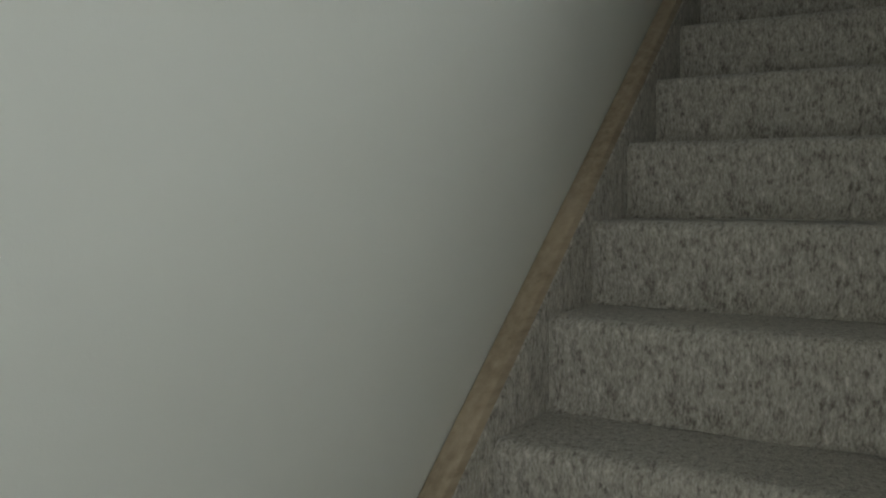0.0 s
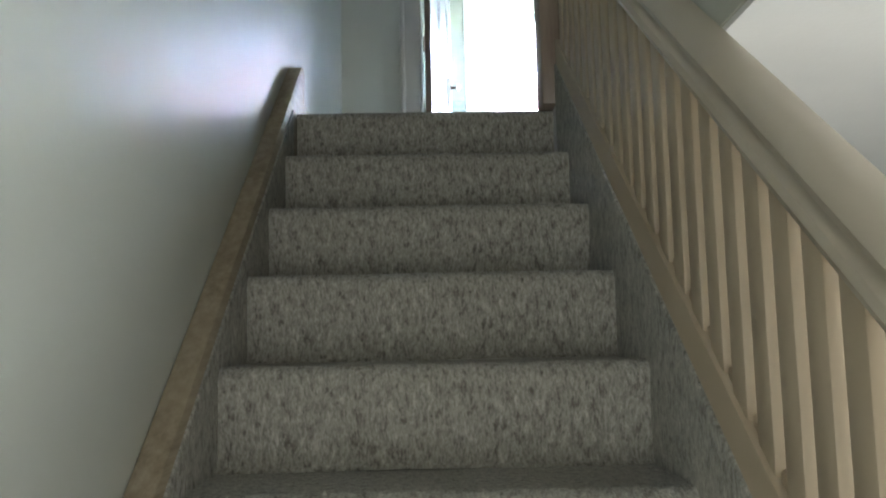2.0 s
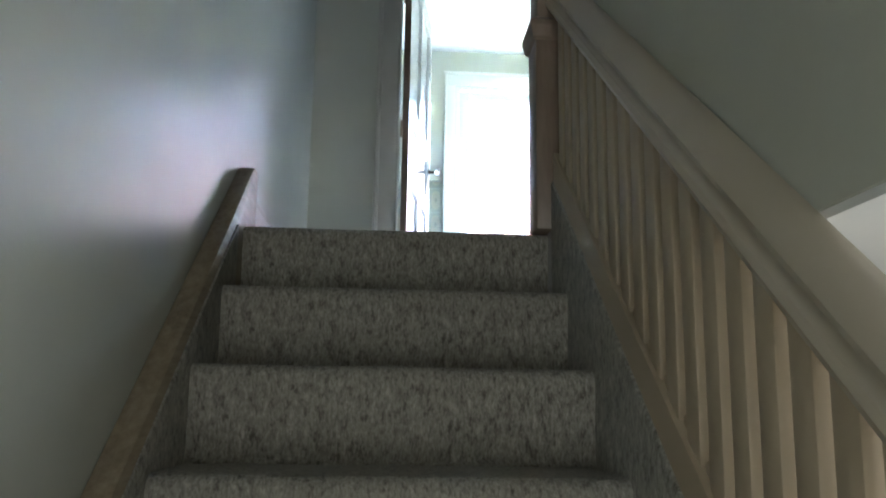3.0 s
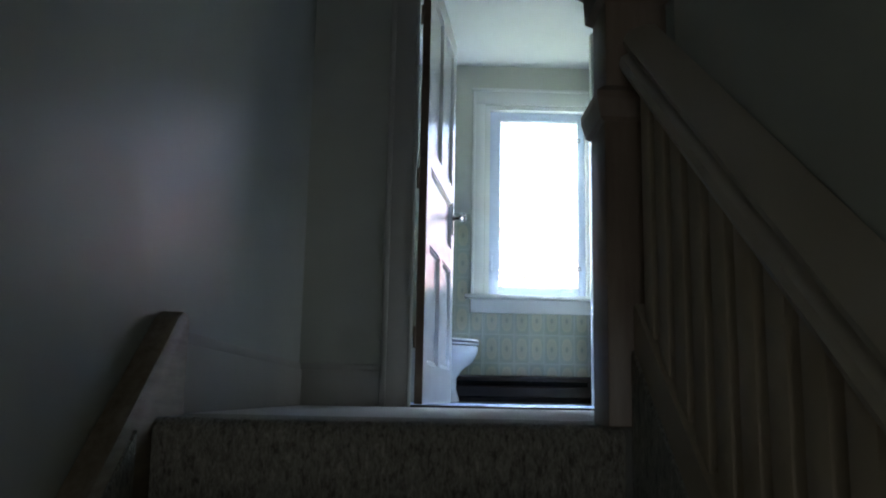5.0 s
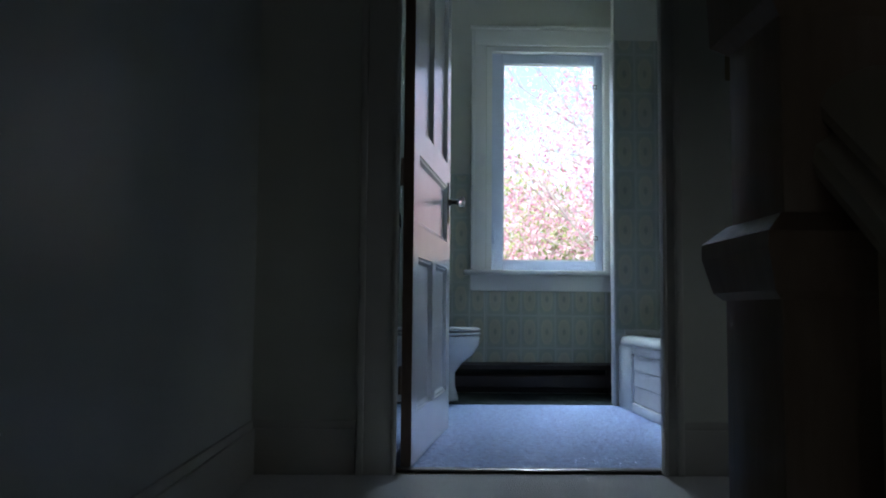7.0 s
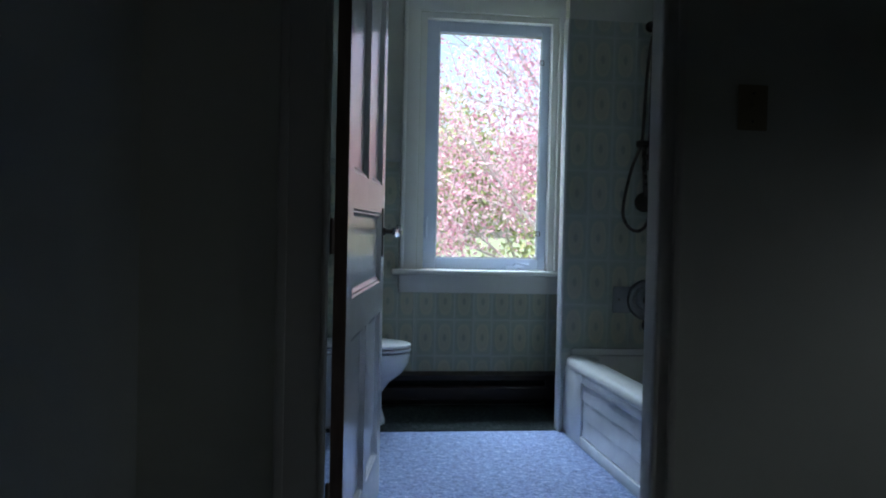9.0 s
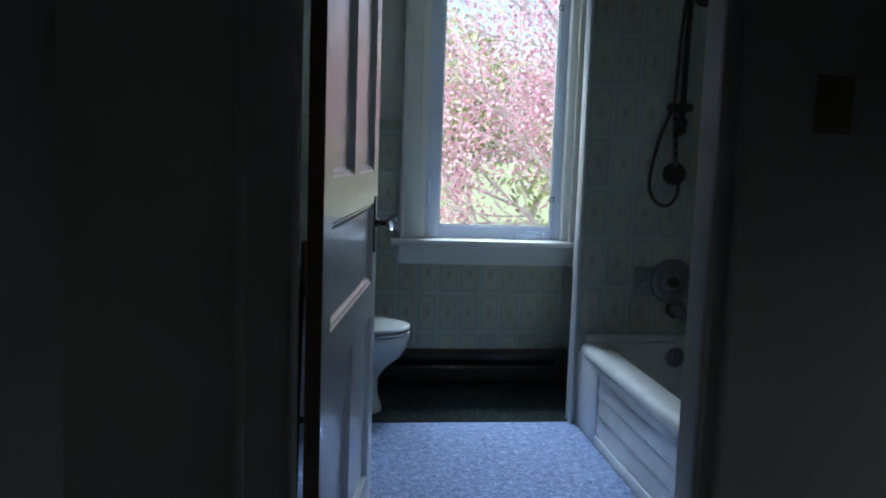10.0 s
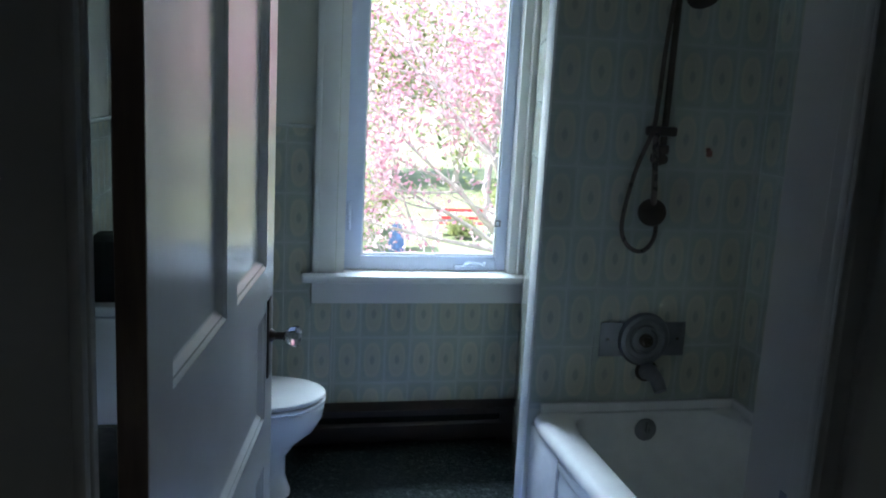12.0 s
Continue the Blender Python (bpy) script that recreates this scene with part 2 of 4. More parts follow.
def curve_points(pts, n):
    """Catmull-Rom points through pts."""
    p = [Vector(q) for q in pts]
    p = [p[0] * 2 - p[1]] + p + [p[-1] * 2 - p[-2]]
    out = []
    for i in range(1, len(p) - 2):
        for k in range(n):
            t = k / n
            a, b, c, d = p[i - 1], p[i], p[i + 1], p[i + 2]
            out.append(0.5 * ((2 * b) + (c - a) * t + (2 * a - 5 * b + 4 * c - d) * t * t + (3 * b - a - 3 * c + d) * t ** 3))
    out.append(p[-2])
    return out


def mesh_of(name, bm, material, smooth=False):
    me = bpy.data.meshes.new(name)
    bm.to_mesh(me)
    bm.free()
    me.materials.append(material)
    if smooth:
        for p in me.polygons:
            p.use_smooth = True
        me.set_sharp_from_angle(angle=radians(38))
    return me


def part(name, bm, material, parent, label="", smooth=False):
    ob = new(name, mesh_of(name, bm, material, smooth))
    ob.parent = parent
    return tagged(ob, label)


def thing(name, label, category, at=(0, 0, 0), group="", kind=""):
    ob = new(name)
    ob.location = at
    ob.empty_display_size = 0.1
    return tagged(ob, label, category, group, kind)


def structure(name, bm, material, label, category, smooth=False):
    return tagged(new(name, mesh_of(name, bm, material, smooth)), label, category, "", "structure")


# ---- plan ----
RISE, GOING, STEPS = 0.195, 0.255, 14
L = RISE * STEPS            # upper floor
TOP = L + 2.57              # upper ceiling
WX = -0.050                 # stair wall
BX = 0.88                   # wall above the balustrade
LOW = 2.487                 # lower ceiling
Y1, Y2 = 2.04, 2.17         # wall between landing and bathroom
FAR = 4.64                  # window wall
DX0, DX1, DTOP = 0.385, 1.335, L + 2.06
SLOPE = RISE / GOING


def line_z(y):
    """Height of the line through the nosings."""
    return L + SLOPE * y


# shell
structure("wall_stair", boxes((-0.22, WX, -5.3, FAR + 0.2, -0.1, TOP)), M_WALL, "pale grey semi-gloss painted plaster wall beside the carpeted stairs", "wall")
structure("wall_bath_door", boxes((WX, DX0 - 0.018, Y1, Y2, LOW, TOP), (DX1 + 0.018, 3.2, Y1, Y2, LOW, TOP), (DX0 - 0.018, DX1 + 0.018, Y1, Y2, DTOP, TOP), (DX0 - 0.018, DX1 + 0.018, Y1, Y2, LOW, L - 0.005)), M_WALL_FLAT, "pale painted plaster wall with a doorway to the bathroom", "wall")
structure("wall_above_rail", boxes((BX, BX + 0.12, -5.3, -0.15, LOW, TOP), (BX + 0.12, 3.2, -0.27, -0.15, L, TOP)), M_WALL_FLAT, "pale painted wall above the stair handrail", "wall")
structure("floor_upper", boxes((BX + 0.12, 3.2, -5.3, -0.03, LOW, L), (0.822, 3.2, -0.03, 0.30, LOW, L), (WX, 3.2, 0.30, Y1, LOW, L), (WX, 0.822, 0.10, 0.30, LOW, L - 0.03), (WX, 3.2, Y2, FAR, LOW, L - 0.004)), M_HALL_CARPET, "grey fitted carpet on the landing", "floor")
structure("ceiling", boxes((-0.22, 3.4, -5.3, FAR + 0.2, TOP, TOP + 0.15)), M_CEIL, "white painted plaster ceiling", "ceiling")
# The window opening in the landing's east wall is added and unseen.
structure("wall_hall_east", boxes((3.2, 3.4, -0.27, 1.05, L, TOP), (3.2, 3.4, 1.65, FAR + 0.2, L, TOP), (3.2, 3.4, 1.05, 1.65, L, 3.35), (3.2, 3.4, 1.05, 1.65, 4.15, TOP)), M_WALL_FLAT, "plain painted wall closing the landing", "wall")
structure("floor_lower", boxes((-0.07, 2.4, -5.2, 2.1, -0.1, 0.0)), M_HALL_CARPET, "grey fitted carpet in the lower hall", "floor")
structure("wall_lower_east", boxes((2.4, 2.55, -5.3, -3.45, -0.1, LOW), (2.4, 2.55, -1.85, 2.2, -0.1, LOW), (2.4, 2.55, -3.45, -1.85, -0.1, 0.75), (2.4, 2.55, -3.45, -1.85, 2.25, LOW)), M_WALL_FLAT, "white painted wall of the lower hall", "wall")
structure("wall_lower_south", boxes((-0.22, 0.05, -5.4, -5.2, -0.1, TOP), (0.83, 2.55, -5.4, -5.2, -0.1, LOW), (0.05, 0.83, -5.4, -5.2, -0.1, 0.45), (0.05, 0.83, -5.4, -5.2, 2.22, TOP), (0.83, 1.0, -5.4, -5.2, LOW, TOP)), M_WALL_FLAT, "plain painted wall behind the foot of the stairs", "wall")
# Unseen boards, added to keep the lawn's green light out of the openings.
structure("window_backing", boxes((2.5, 2.53, -3.45, -1.85, 0.75, 2.25), (0.05, 0.83, -5.37, -5.34, 0.45, 2.22), (3.3, 3.33, 1.05, 1.65, 3.35, 4.15)), M_CEIL, "unseen white boards added to close the hall and landing windows", "blind")
structure("wall_lower_north", boxes((WX, 2.55, 2.05, 2.2, -0.1, LOW - 0.01)), M_WALL_FLAT, "plain painted wall below the landing", "wall")
structure("ceiling_lower", boxes((BX + 0.004, 2.4, -5.2, -0.16, LOW - 0.012, LOW - 0.001), (BX + 0.12, 2.4, -0.16, 2.05, LOW - 0.012, LOW - 0.001)), M_CEIL, "white painted ceiling of the lower hall", "ceiling")

# bathroom shell
WIN = (0.90, 1.70, 3.52, 4.98)
structure("wall_window", boxes((WX, WIN[0], FAR, FAR + 0.2, LOW, TOP), (WIN[1], 3.2, FAR, FAR + 0.2, LOW, TOP), (WIN[0], WIN[1], FAR, FAR + 0.2, LOW, WIN[2] - 0.03), (WIN[0], WIN[1], FAR, FAR + 0.2, WIN[3], TOP)), M_WALL_FLAT, "pale painted bathroom wall around the window", "wall")
structure("wall_bath_west", boxes((WX, 0.0, Y2, FAR, L, TOP)), M_WALL_FLAT, "pale painted bathroom wall behind the toilet", "wall")
wing = boxes((1.583, 3.2, 4.0, 4.07, L, TOP))
ret = extrude_profile([(1.590, 4.071, L), (1.741, FAR, L), (1.86, FAR, L), (1.86, 4.071, L)], (0, 0, 0), (0, 0, TOP - L))
ret_me = bpy.data.meshes.new("return")
ret.to_mesh(ret_me)
wing.from_mesh(ret_me)
bpy.data.meshes.remove(ret_me)
ret.free()
structure("wall_tub_end", wing, M_WALL_FLAT, "wing wall between the bath tub and the window", "wall")
structure("wall_tub_side", boxes((2.44, 2.6, Y2, 4.0, L, TOP)), M_WALL_FLAT, "bathroom wall along the tub", "wall")
structure("wall_tub_foot", boxes((1.62, 2.44, Y2, 2.44, L, TOP)), M_WALL_FLAT, "plain wall at the foot of the tub", "wall")
# Carpet from y 4.02 to the window wall, set near black.
structure("floor_bath_dark", boxes((0.0, 1.744, 4.02, FAR, L + 0.001, L + 0.010)), M_DARK_CARPET, "bathroom carpet, made green-black in a strip below the window", "floor")
structure("floor_bath", boxes((0.0, 2.44, Y2 - 0.05, 4.019, L - 0.003, L + 0.006)), M_BATH_CARPET, "blue-grey flecked bathroom carpet", "floor")

# ---- stairs ----
stairs = thing("staircase", "straight flight of stairs in grey flecked carpet", "stairs", kind="structure")


def step_mesh(k):
    """Riser and tread wrapped in carpet, with a soft, uneven nosing that overhangs the riser."""
    prof = [(GOING + 0.05, 0.0), (GOING * 0.6, 0.0), (0.07, 0.0)]
    r = 0.034
    for a in range(0, 91, 15):
        prof.append((r - r * math.sin(radians(a)), -r + r * math.cos(radians(a))))
    prof += [(0.003, -0.05), (0.006, -0.10), (0.008, -RISE + 0.03), (0.004, -RISE + 0.012), (-0.008, -RISE + 0.0015)]
    n = 22
    bm = bmesh.new()
    cols = []
    for i in range(n + 1):
        x = 0.82 * i / n
        end = min(i, n - i) / n
        sag = 0.004 * math.exp(-(end * 14) ** 2)
        col = []
        for a, z in prof:
            w = noise.noise((x * 5 + k * 7.3, a * 9, z * 9)) * 0.004 + noise.noise((x * 16, k * 3.1, z * 20)) * 0.0015
            col.append(bm.verts.new((x, a + w + sag, z + w * 0.6 * (1 if a < 0.1 else 0.3))))
        cols.append(col)
    for a, b in zip(cols, cols[1:]):
        for i in range(len(prof) - 1):
            bm.faces.new((a[i], a[i + 1], b[i + 1], b[i]))
    bmesh.ops.recalc_face_normals(bm, faces=bm.faces)
    box(bm, 0.002, 0.818, 0.03, GOING + 0.04, -RISE + 0.002, -0.012)
    return bm


for k in range(STEPS):
    part("step", step_mesh(k), M_CARPET, stairs, "", True).location = (0, -k * GOING, L - k * RISE)
yb, yt = -STEPS * GOING - 0.02, 0.2
low = -0.35


def sloped(x0, x1, c_top, c_bot, ya, yb_, slant=0.0):
    """A board along the stairs, its top c_top above the nosing line."""
    pts = [(x0, ya, line_z(ya) + c_bot), (x1, ya, line_z(ya) + c_bot), (x1, ya, line_z(ya) + c_top), (x0, ya, line_z(ya) + c_top - slant)]
    bm = extrude_profile(pts, (0, 0, 0), (0, yb_ - ya, SLOPE * (yb_ - ya)))
    edges = [e for e in bm.edges]
    bmesh.ops.bevel(bm, geom=edges, offset=0.006, segments=2, profile=0.5, affect="EDGES")
    return bm


ws = [(WX, -3.55, line_z(-3.55) - 0.3), (WX, 0.2, L - 0.1), (WX, 0.2, L + 0.185), (WX, 0.185, L + 0.198), (WX, 0.155, L + 0.198), (WX, 0.12, L + 0.183), (WX, -3.55, line_z(-3.55) + 0.068)]
ws_bm = extrude_profile(ws, (0, 0, 0), (-WX - 0.001, 0, 0))
bmesh.ops.bevel(ws_bm, geom=list(ws_bm.edges), offset=0.007, segments=2, profile=0.5, affect="EDGES")
part("wall_stringer", ws_bm, M_BOARD, stairs, "worn brown wooden skirting board along the stairs", True)
part("carpet_edge", sloped(-0.003, 0.005, 0.045, -0.36, -3.5, -0.08), M_CARPET, stairs, "carpeted side against the wall board", True)
part("carpet_edge", sloped(0.818, 0.832, 0.17, -0.36, -3.5, -0.05), M_CARPET, stairs, "carpeted side of the outer string", True)
part("outer_string", sloped(0.824, 0.879, 0.25, -0.45, -3.5, -0.05), M_OAK, stairs, "tan painted outer string carrying the balusters", True)

# balustrade
rail_c = [(0.838, 0.660), (0.822, 0.662), (0.812, 0.670), (0.808, 0.683), (0.812, 0.696), (0.823, 0.703), (0.826, 0.708), (0.818, 0.716), (0.816, 0.728), (0.823, 0.742), (0.842, 0.755), (0.860, 0.762), (0.877, 0.762), (0.877, 0.660)]
balustrade = thing("balustrade", "tan painted stair balustrade with square balusters and a moulded handrail", "balustrade", kind="structure")
ya, yz = -3.45, -0.03
rail_bm = extrude_profile([(x, ya, line_z(ya) + c) for x, c in rail_c], (0, 0, 0), (0, yz - ya, SLOPE * (yz - ya)))
part("handrail", rail_bm, M_RAIL, balustrade, "smooth moulded tan painted handrail", True)


def baluster_mesh():
    h0, h1 = 0.235, 0.68
    bm = bmesh.new()
    box(bm, -0.0225, 0.0225, -0.026, 0.026, h0, h1, 0.005)
    for v in bm.verts:
        v.co.z += SLOPE * v.co.y
    return bm


bal_me = mesh_of("baluster", baluster_mesh(), M_OAK, True)
fill_bm = sloped(0.838, 0.872, 0.262, 0.24, -0.0146, 0.0146)
fill_bm.transform(Matrix.Translation((0, 0, -L)))
fill_me = mesh_of("fillet", fill_bm, M_OAK, True)
k = 0
y = -0.116
while y > -3.40:
    ob = new("baluster", bal_me)
    ob.location, ob.parent = (0.855, y, line_z(y)), balustrade
    y2 = y - 0.04085
    fo = new("fillet", fill_me)
    fo.location, fo.parent = (0, y2, L + SLOPE * y2), balustrade
    y -= 0.0817


def newel(name, x, y, z0, ztrim, ztop):
    post = thing(name, "brown wooden square newel post with a flared cap and a moulded collar", "newel post", (x, y, z0), kind="structure")
    h = ztop - z0
    t = ztrim - z0
    part("shaft", boxes((-0.062, 0.062, -0.062, 0.062, 0, t), bevel=0.004), M_NEWEL, post, "", True)
    part("neck", boxes((-0.057, 0.057, -0.057, 0.057, t, h - 0.1), bevel=0.004), M_NEWEL, post, "", True)
    def square(r, z):
        return [(-r, -r, z), (r, -r, z), (r, r, z), (-r, r, z)]
    part("collar", loft([square(0.063, t - 0.035), square(0.070, t - 0.028), square(0.078, t + 0.004), square(0.078, t + 0.018), square(0.060, t + 0.034)]), M_NEWEL, post, "moulded collar")
    part("cap", loft([square(0.053, h - 0.125), square(0.070, h - 0.11), square(0.072, h - 0.06), square(0.095, h - 0.035), square(0.095, h - 0.012), square(0.075, h), square(0.02, h + 0.012)]), M_NEWEL, post, "flared wooden cap")
    return post


newel("newel_post", 0.841, 0.012, L, 3.302, 3.62)
newel("newel_post", 0.852, -3.5, 0.0, 0.78, 1.02)

# ---- landing ----
def baseboard(name, rows, label="white painted wooden baseboard with a moulded top"):
    """Board with a thinner moulded lip; rows are (x0, x1, y0, y1, side) in plan, the side being the lip's inset direction."""
    bm = bmesh.new()
    for x0, x1, y0, y1, sx, sy in rows:
        box(bm, x0, x1, y0, y1, L, L + 0.145, 0.003)
        box(bm, x0 + (0.006 if sx > 0 else 0), x1 - (0.006 if sx < 0 else 0), y0 + (0.006 if sy > 0 else 0), y1 - (0.006 if sy < 0 else 0), L + 0.143, L + 0.172, 0.004)
    return structure(name, bm, M_TRIM, label, "baseboard", True)


baseboard("baseboard_stair_wall", [(WX, WX + 0.014, 0.2, Y1 - 0.014, -1, 0)])
baseboard("baseboard_door_wall", [(WX, 0.285, Y1 - 0.016, Y1, 0, 1), (1.347, 3.2, Y1 - 0.016, Y1, 0, 1)])

door_frame = thing("door_frame", "painted wooden door casing with moulded edges", "door frame", kind="structure")
part("jamb", boxes((DX0 - 0.02, DX0, Y1 - 0.003, Y2 + 0.003, L, DTOP), bevel=0.002), M_TRIM, door_frame)
part("stop", boxes((DX0, 0.416, Y1 - 0.003, Y1 + 0.022, L, DTOP - 0.02), bevel=0.002), M_TRIM, door_frame)
part("jamb", boxes((DX1, DX1 + 0.02, Y1 - 0.003, 2.235, L, DTOP), bevel=0.002), M_TRIM, door_frame)
part("casing", boxes((DX1 + 0.021, 1.44, Y2 + 0.001, 2.23, L + 0.006, DTOP + 0.10), bevel=0.003), M_TRIM, door_frame, "thick casing on the bathroom side", True)
part("head", boxes((DX0, DX1, Y1 - 0.003, Y2 + 0.003, DTOP - 0.02, DTOP + 0.002), bevel=0.002), M_TRIM, door_frame)
part("stop", boxes((1.285, DX1, Y1 - 0.003, Y1 + 0.025, L, DTOP - 0.02), bevel=0.002), M_TRIM, door_frame)


def casing(x0, x1, inner):
    """Flat casing board with a bead at the opening and a back band at the outer edge."""
    bm = boxes((x0, x1, Y1 - 0.018, Y1 - 0.001, L, DTOP + 0.11), bevel=0.003)
    outer = x0 if inner == x1 else x1
    d = 1 if outer == x0 else -1
    box(bm, min(outer, outer + d * 0.024), max(outer, outer + d * 0.024), Y1 - 0.031, Y1 - 0.016, L, DTOP + 0.11, 0.005)
    box(bm, min(inner, inner - d * 0.014), max(inner, inner - d * 0.014), Y1 - 0.026, Y1 - 0.016, L, DTOP + 0.02, 0.004)
    return bm


part("casing", casing(0.287, 0.412, 0.412), M_TRIM, door_frame, "", True)
part("casing", casing(1.281, 1.347, 1.281), M_TRIM, door_frame, "", True)
part("casing", boxes((0.287, 1.347, Y1 - 0.02, Y1 - 0.001, DTOP + 0.005, DTOP + 0.13), bevel=0.003), M_TRIM, door_frame, "head casing", True)
part("threshold", boxes((DX0, DX1, Y1 + 0.03, Y1 + 0.075, L, L + 0.009), bevel=0.003), M_DARK_METAL, door_frame, "thin worn metal threshold strip", True)
part("strike_plate", boxes((DX1 - 0.0025, DX1, Y1 + 0.075, Y1 + 0.105, L + 0.93, L + 1.02), bevel=0.001), M_STEEL, door_frame, "worn metal strike plate")

# five-panel door, standing open into the bathroom
door = thing("door_1", "white gloss painted five-panel wooden door standing open into the bathroom", "door", (0.464, 2.10, L + 0.012), kind="structure")
door.rotation_euler = (0, 0, radians(90 - 9.1))
DW, DH, DT = 0.965, 2.02, 0.036
bars = [(0, 0.105, 0, DH), (DW - 0.105, DW, 0, DH), (0.105, DW - 0.105, DH - 0.11, DH), (0.105, DW - 0.105, 1.06, 1.16), (0.105, DW - 0.105, 0.70, 0.81), (0.105, DW - 0.105, 0, 0.17),
        (0.44, 0.53, 1.16, DH - 0.11), (0.44, 0.53, 0.17, 0.70)]
leaf = bmesh.new()
for u0, u1, z0, z1 in bars:
    box(leaf, u0, u1, 0, DT, z0, z1)
part("leaf", leaf, M_DOOR, door, "stiles and rails")
panels = [(0.105, 0.44, 1.16, DH - 0.11), (0.53, DW - 0.105, 1.16, DH - 0.11), (0.105, DW - 0.105, 0.81, 1.06), (0.105, 0.44, 0.17, 0.70), (0.53, DW - 0.105, 0.17, 0.70)]
for u0, u1, z0, z1 in panels:
    bm = bmesh.new()
    ring = lambda i, y: [(u0 + i, y, z0 + i), (u1 - i, y, z0 + i), (u1 - i, y, z1 - i), (u0 + i, y, z1 - i)]
    for front in (True, False):
        f = (lambda y: y) if front else (lambda y: DT - y)
        rs = [[bm.verts.new(p) for p in ring(i, f(y))] for i, y in ((0.0, 0.001), (0.006, 0.005), (0.010, 0.005), (0.020, 0.013), (0.024, 0.014))]
        for a, b in zip(rs, rs[1:]):
            for i in range(4):
                bm.faces.new((a[i], a[(i + 1) % 4], b[(i + 1) % 4], b[i]))
        bm.faces.new(rs[-1])
    bmesh.ops.recalc_face_normals(bm, faces=bm.faces)
    part("panel", bm, M_DOOR, door, "recessed panel with moulded edge")
for zc in (0.28, 0.98, 1.75):
    hinge = lathe([(0.006, -0.045), (0.0065, -0.04), (0.0065, 0.04), (0.006, 0.045), (0.003, 0.05)], pose(-0.004, DT + 0.004, zc), 10)
    box(hinge, -0.003, 0.0, 0.004, DT, zc - 0.045, zc + 0.045)
    part("hinge", hinge, M_EDGE, door, "dark brown butt hinge", True)
part("hinge_edge", boxes((-0.0025, -0.0003, 0.001, DT - 0.001, 0.0, DH)), M_EDGE, door, "bare dark brown wood of the hinge edge")
handle = part("door_handle", boxes((DW - 0.085, DW - 0.04, -0.004, 0.0, 0.90, 1.08), bevel=0.002), M_DARK_METAL, door, "aged metal lock plate", True)
part("shank", lathe([(0.016, 0.0), (0.014, 0.006), (0.009, 0.012), (0.009, 0.03), (0.013, 0.034)], pose(DW - 0.062, -0.004, 0.995, 90), 16), M_DARK_METAL, handle, "", True)
m_glass, gn, gl_, gb = shader("crystal", (0.95, 0.96, 0.98), 0.03)
gb.inputs["Transmission Weight"].default_value = 0.9
gb.inputs["IOR"].default_value = 1.5
part("knob", lathe([(0.012, 0.0), (0.016, 0.006), (0.024, 0.018), (0.026, 0.026), (0.022, 0.034), (0.010, 0.038)], pose(DW - 0.062, -0.036, 0.995, 90), 8), m_glass, handle, "faceted glass door knob")
part("latch", boxes((DW, DW + 0.002, 0.006, 0.030, 0.94, 1.05), bevel=0.0008), M_CHROME, door, "metal latch plate on the door edge")

switch = thing("light_switch", "tan plastic light switch plate on the landing wall", "light switch", (1.548, Y1, 4.098))
part("plate", boxes((-0.0425, 0.0425, -0.006, 0, -0.062, 0.062), bevel=0.003), M_PLATE, switch, "", True)
part("toggle", boxes((-0.006, 0.006, -0.017, -0.005, -0.003, 0.014), bevel=0.002), M_PLATE, switch, "", True)
for zc in (-0.038, 0.038):
    part("screw", lathe([(0.004, 0), (0.0035, 0.002)], pose(0, -0.006, zc, 90), 10), M_DARK_METAL, switch, "small metal screw")

# ---- window ----
window = thing("window_1", "tall casement window with pale blue-grey sash and white casing", "window", kind="structure")
x0, x1, z0, z1 = WIN


def win_casing(a, b, za, zb):
    bm = boxes((a, b, FAR - 0.02, FAR - 0.001, za, zb), bevel=0.003)
    return bm


cl = win_casing(0.80, 0.895, 3.52, 4.985)
box(cl, 0.80, 0.822, FAR - 0.03, FAR - 0.018, 3.52, 5.09, 0.004)
part("casing", cl, M_WHITE, window, "white painted casing board", True)
cr = win_casing(1.70, 1.743, 3.52, 4.985)
box(cr, 1.70, 1.712, FAR - 0.027, FAR - 0.018, 3.52, 4.985, 0.003)
part("casing", cr, M_WHITE, window, "white painted casing board", True)
ct = win_casing(0.822, 1.743, 4.985, 5.09)
box(ct, 0.79, 1.743, FAR - 0.034, FAR - 0.018, 5.088, 5.112, 0.004)
part("casing", ct, M_WHITE, window, "white painted head casing", True)
part("window_sill", boxes((0.755, 1.743, FAR - 0.075, FAR + 0.09, 3.488, 3.518), bevel=0.008), M_WHITE, window, "white painted window stool with worn edge", True)
part("apron", boxes((0.80, 1.743, FAR - 0.021, FAR - 0.001, 3.387, 3.486), bevel=0.004), M_WHITE, window, "white painted apron board", True)
SY = FAR + 0.075
fr = boxes((x0, x0 + 0.035, FAR, FAR + 0.14, z0 - 0.002, z1), (x1 - 0.035, x1, FAR, FAR + 0.14, z0 - 0.002, z1), (x0 + 0.035, x1 - 0.035, FAR, FAR + 0.14, z1 - 0.03, z1))
part("window_frame", fr, M_WHITE, window, "white painted frame in the wall opening")
sash = bmesh.new()
gx0, gx1, gz0, gz1 = 1.012, 1.618, 3.583, 4.885
box(sash, x0 + 0.035, gx0, SY - 0.02, SY + 0.03, 3.52, 4.95, 0.004)
box(sash, gx1, x1 - 0.035, SY - 0.02, SY + 0.03, 3.52, 4.95, 0.004)
box(sash, gx0, gx1, SY - 0.02, SY + 0.03, 3.52, gz0, 0.004)
box(sash, gx0, gx1, SY - 0.02, SY + 0.03, gz1, 4.95, 0.004)
part("sash", sash, M_SASH, window, "pale blue-grey painted sash", True)
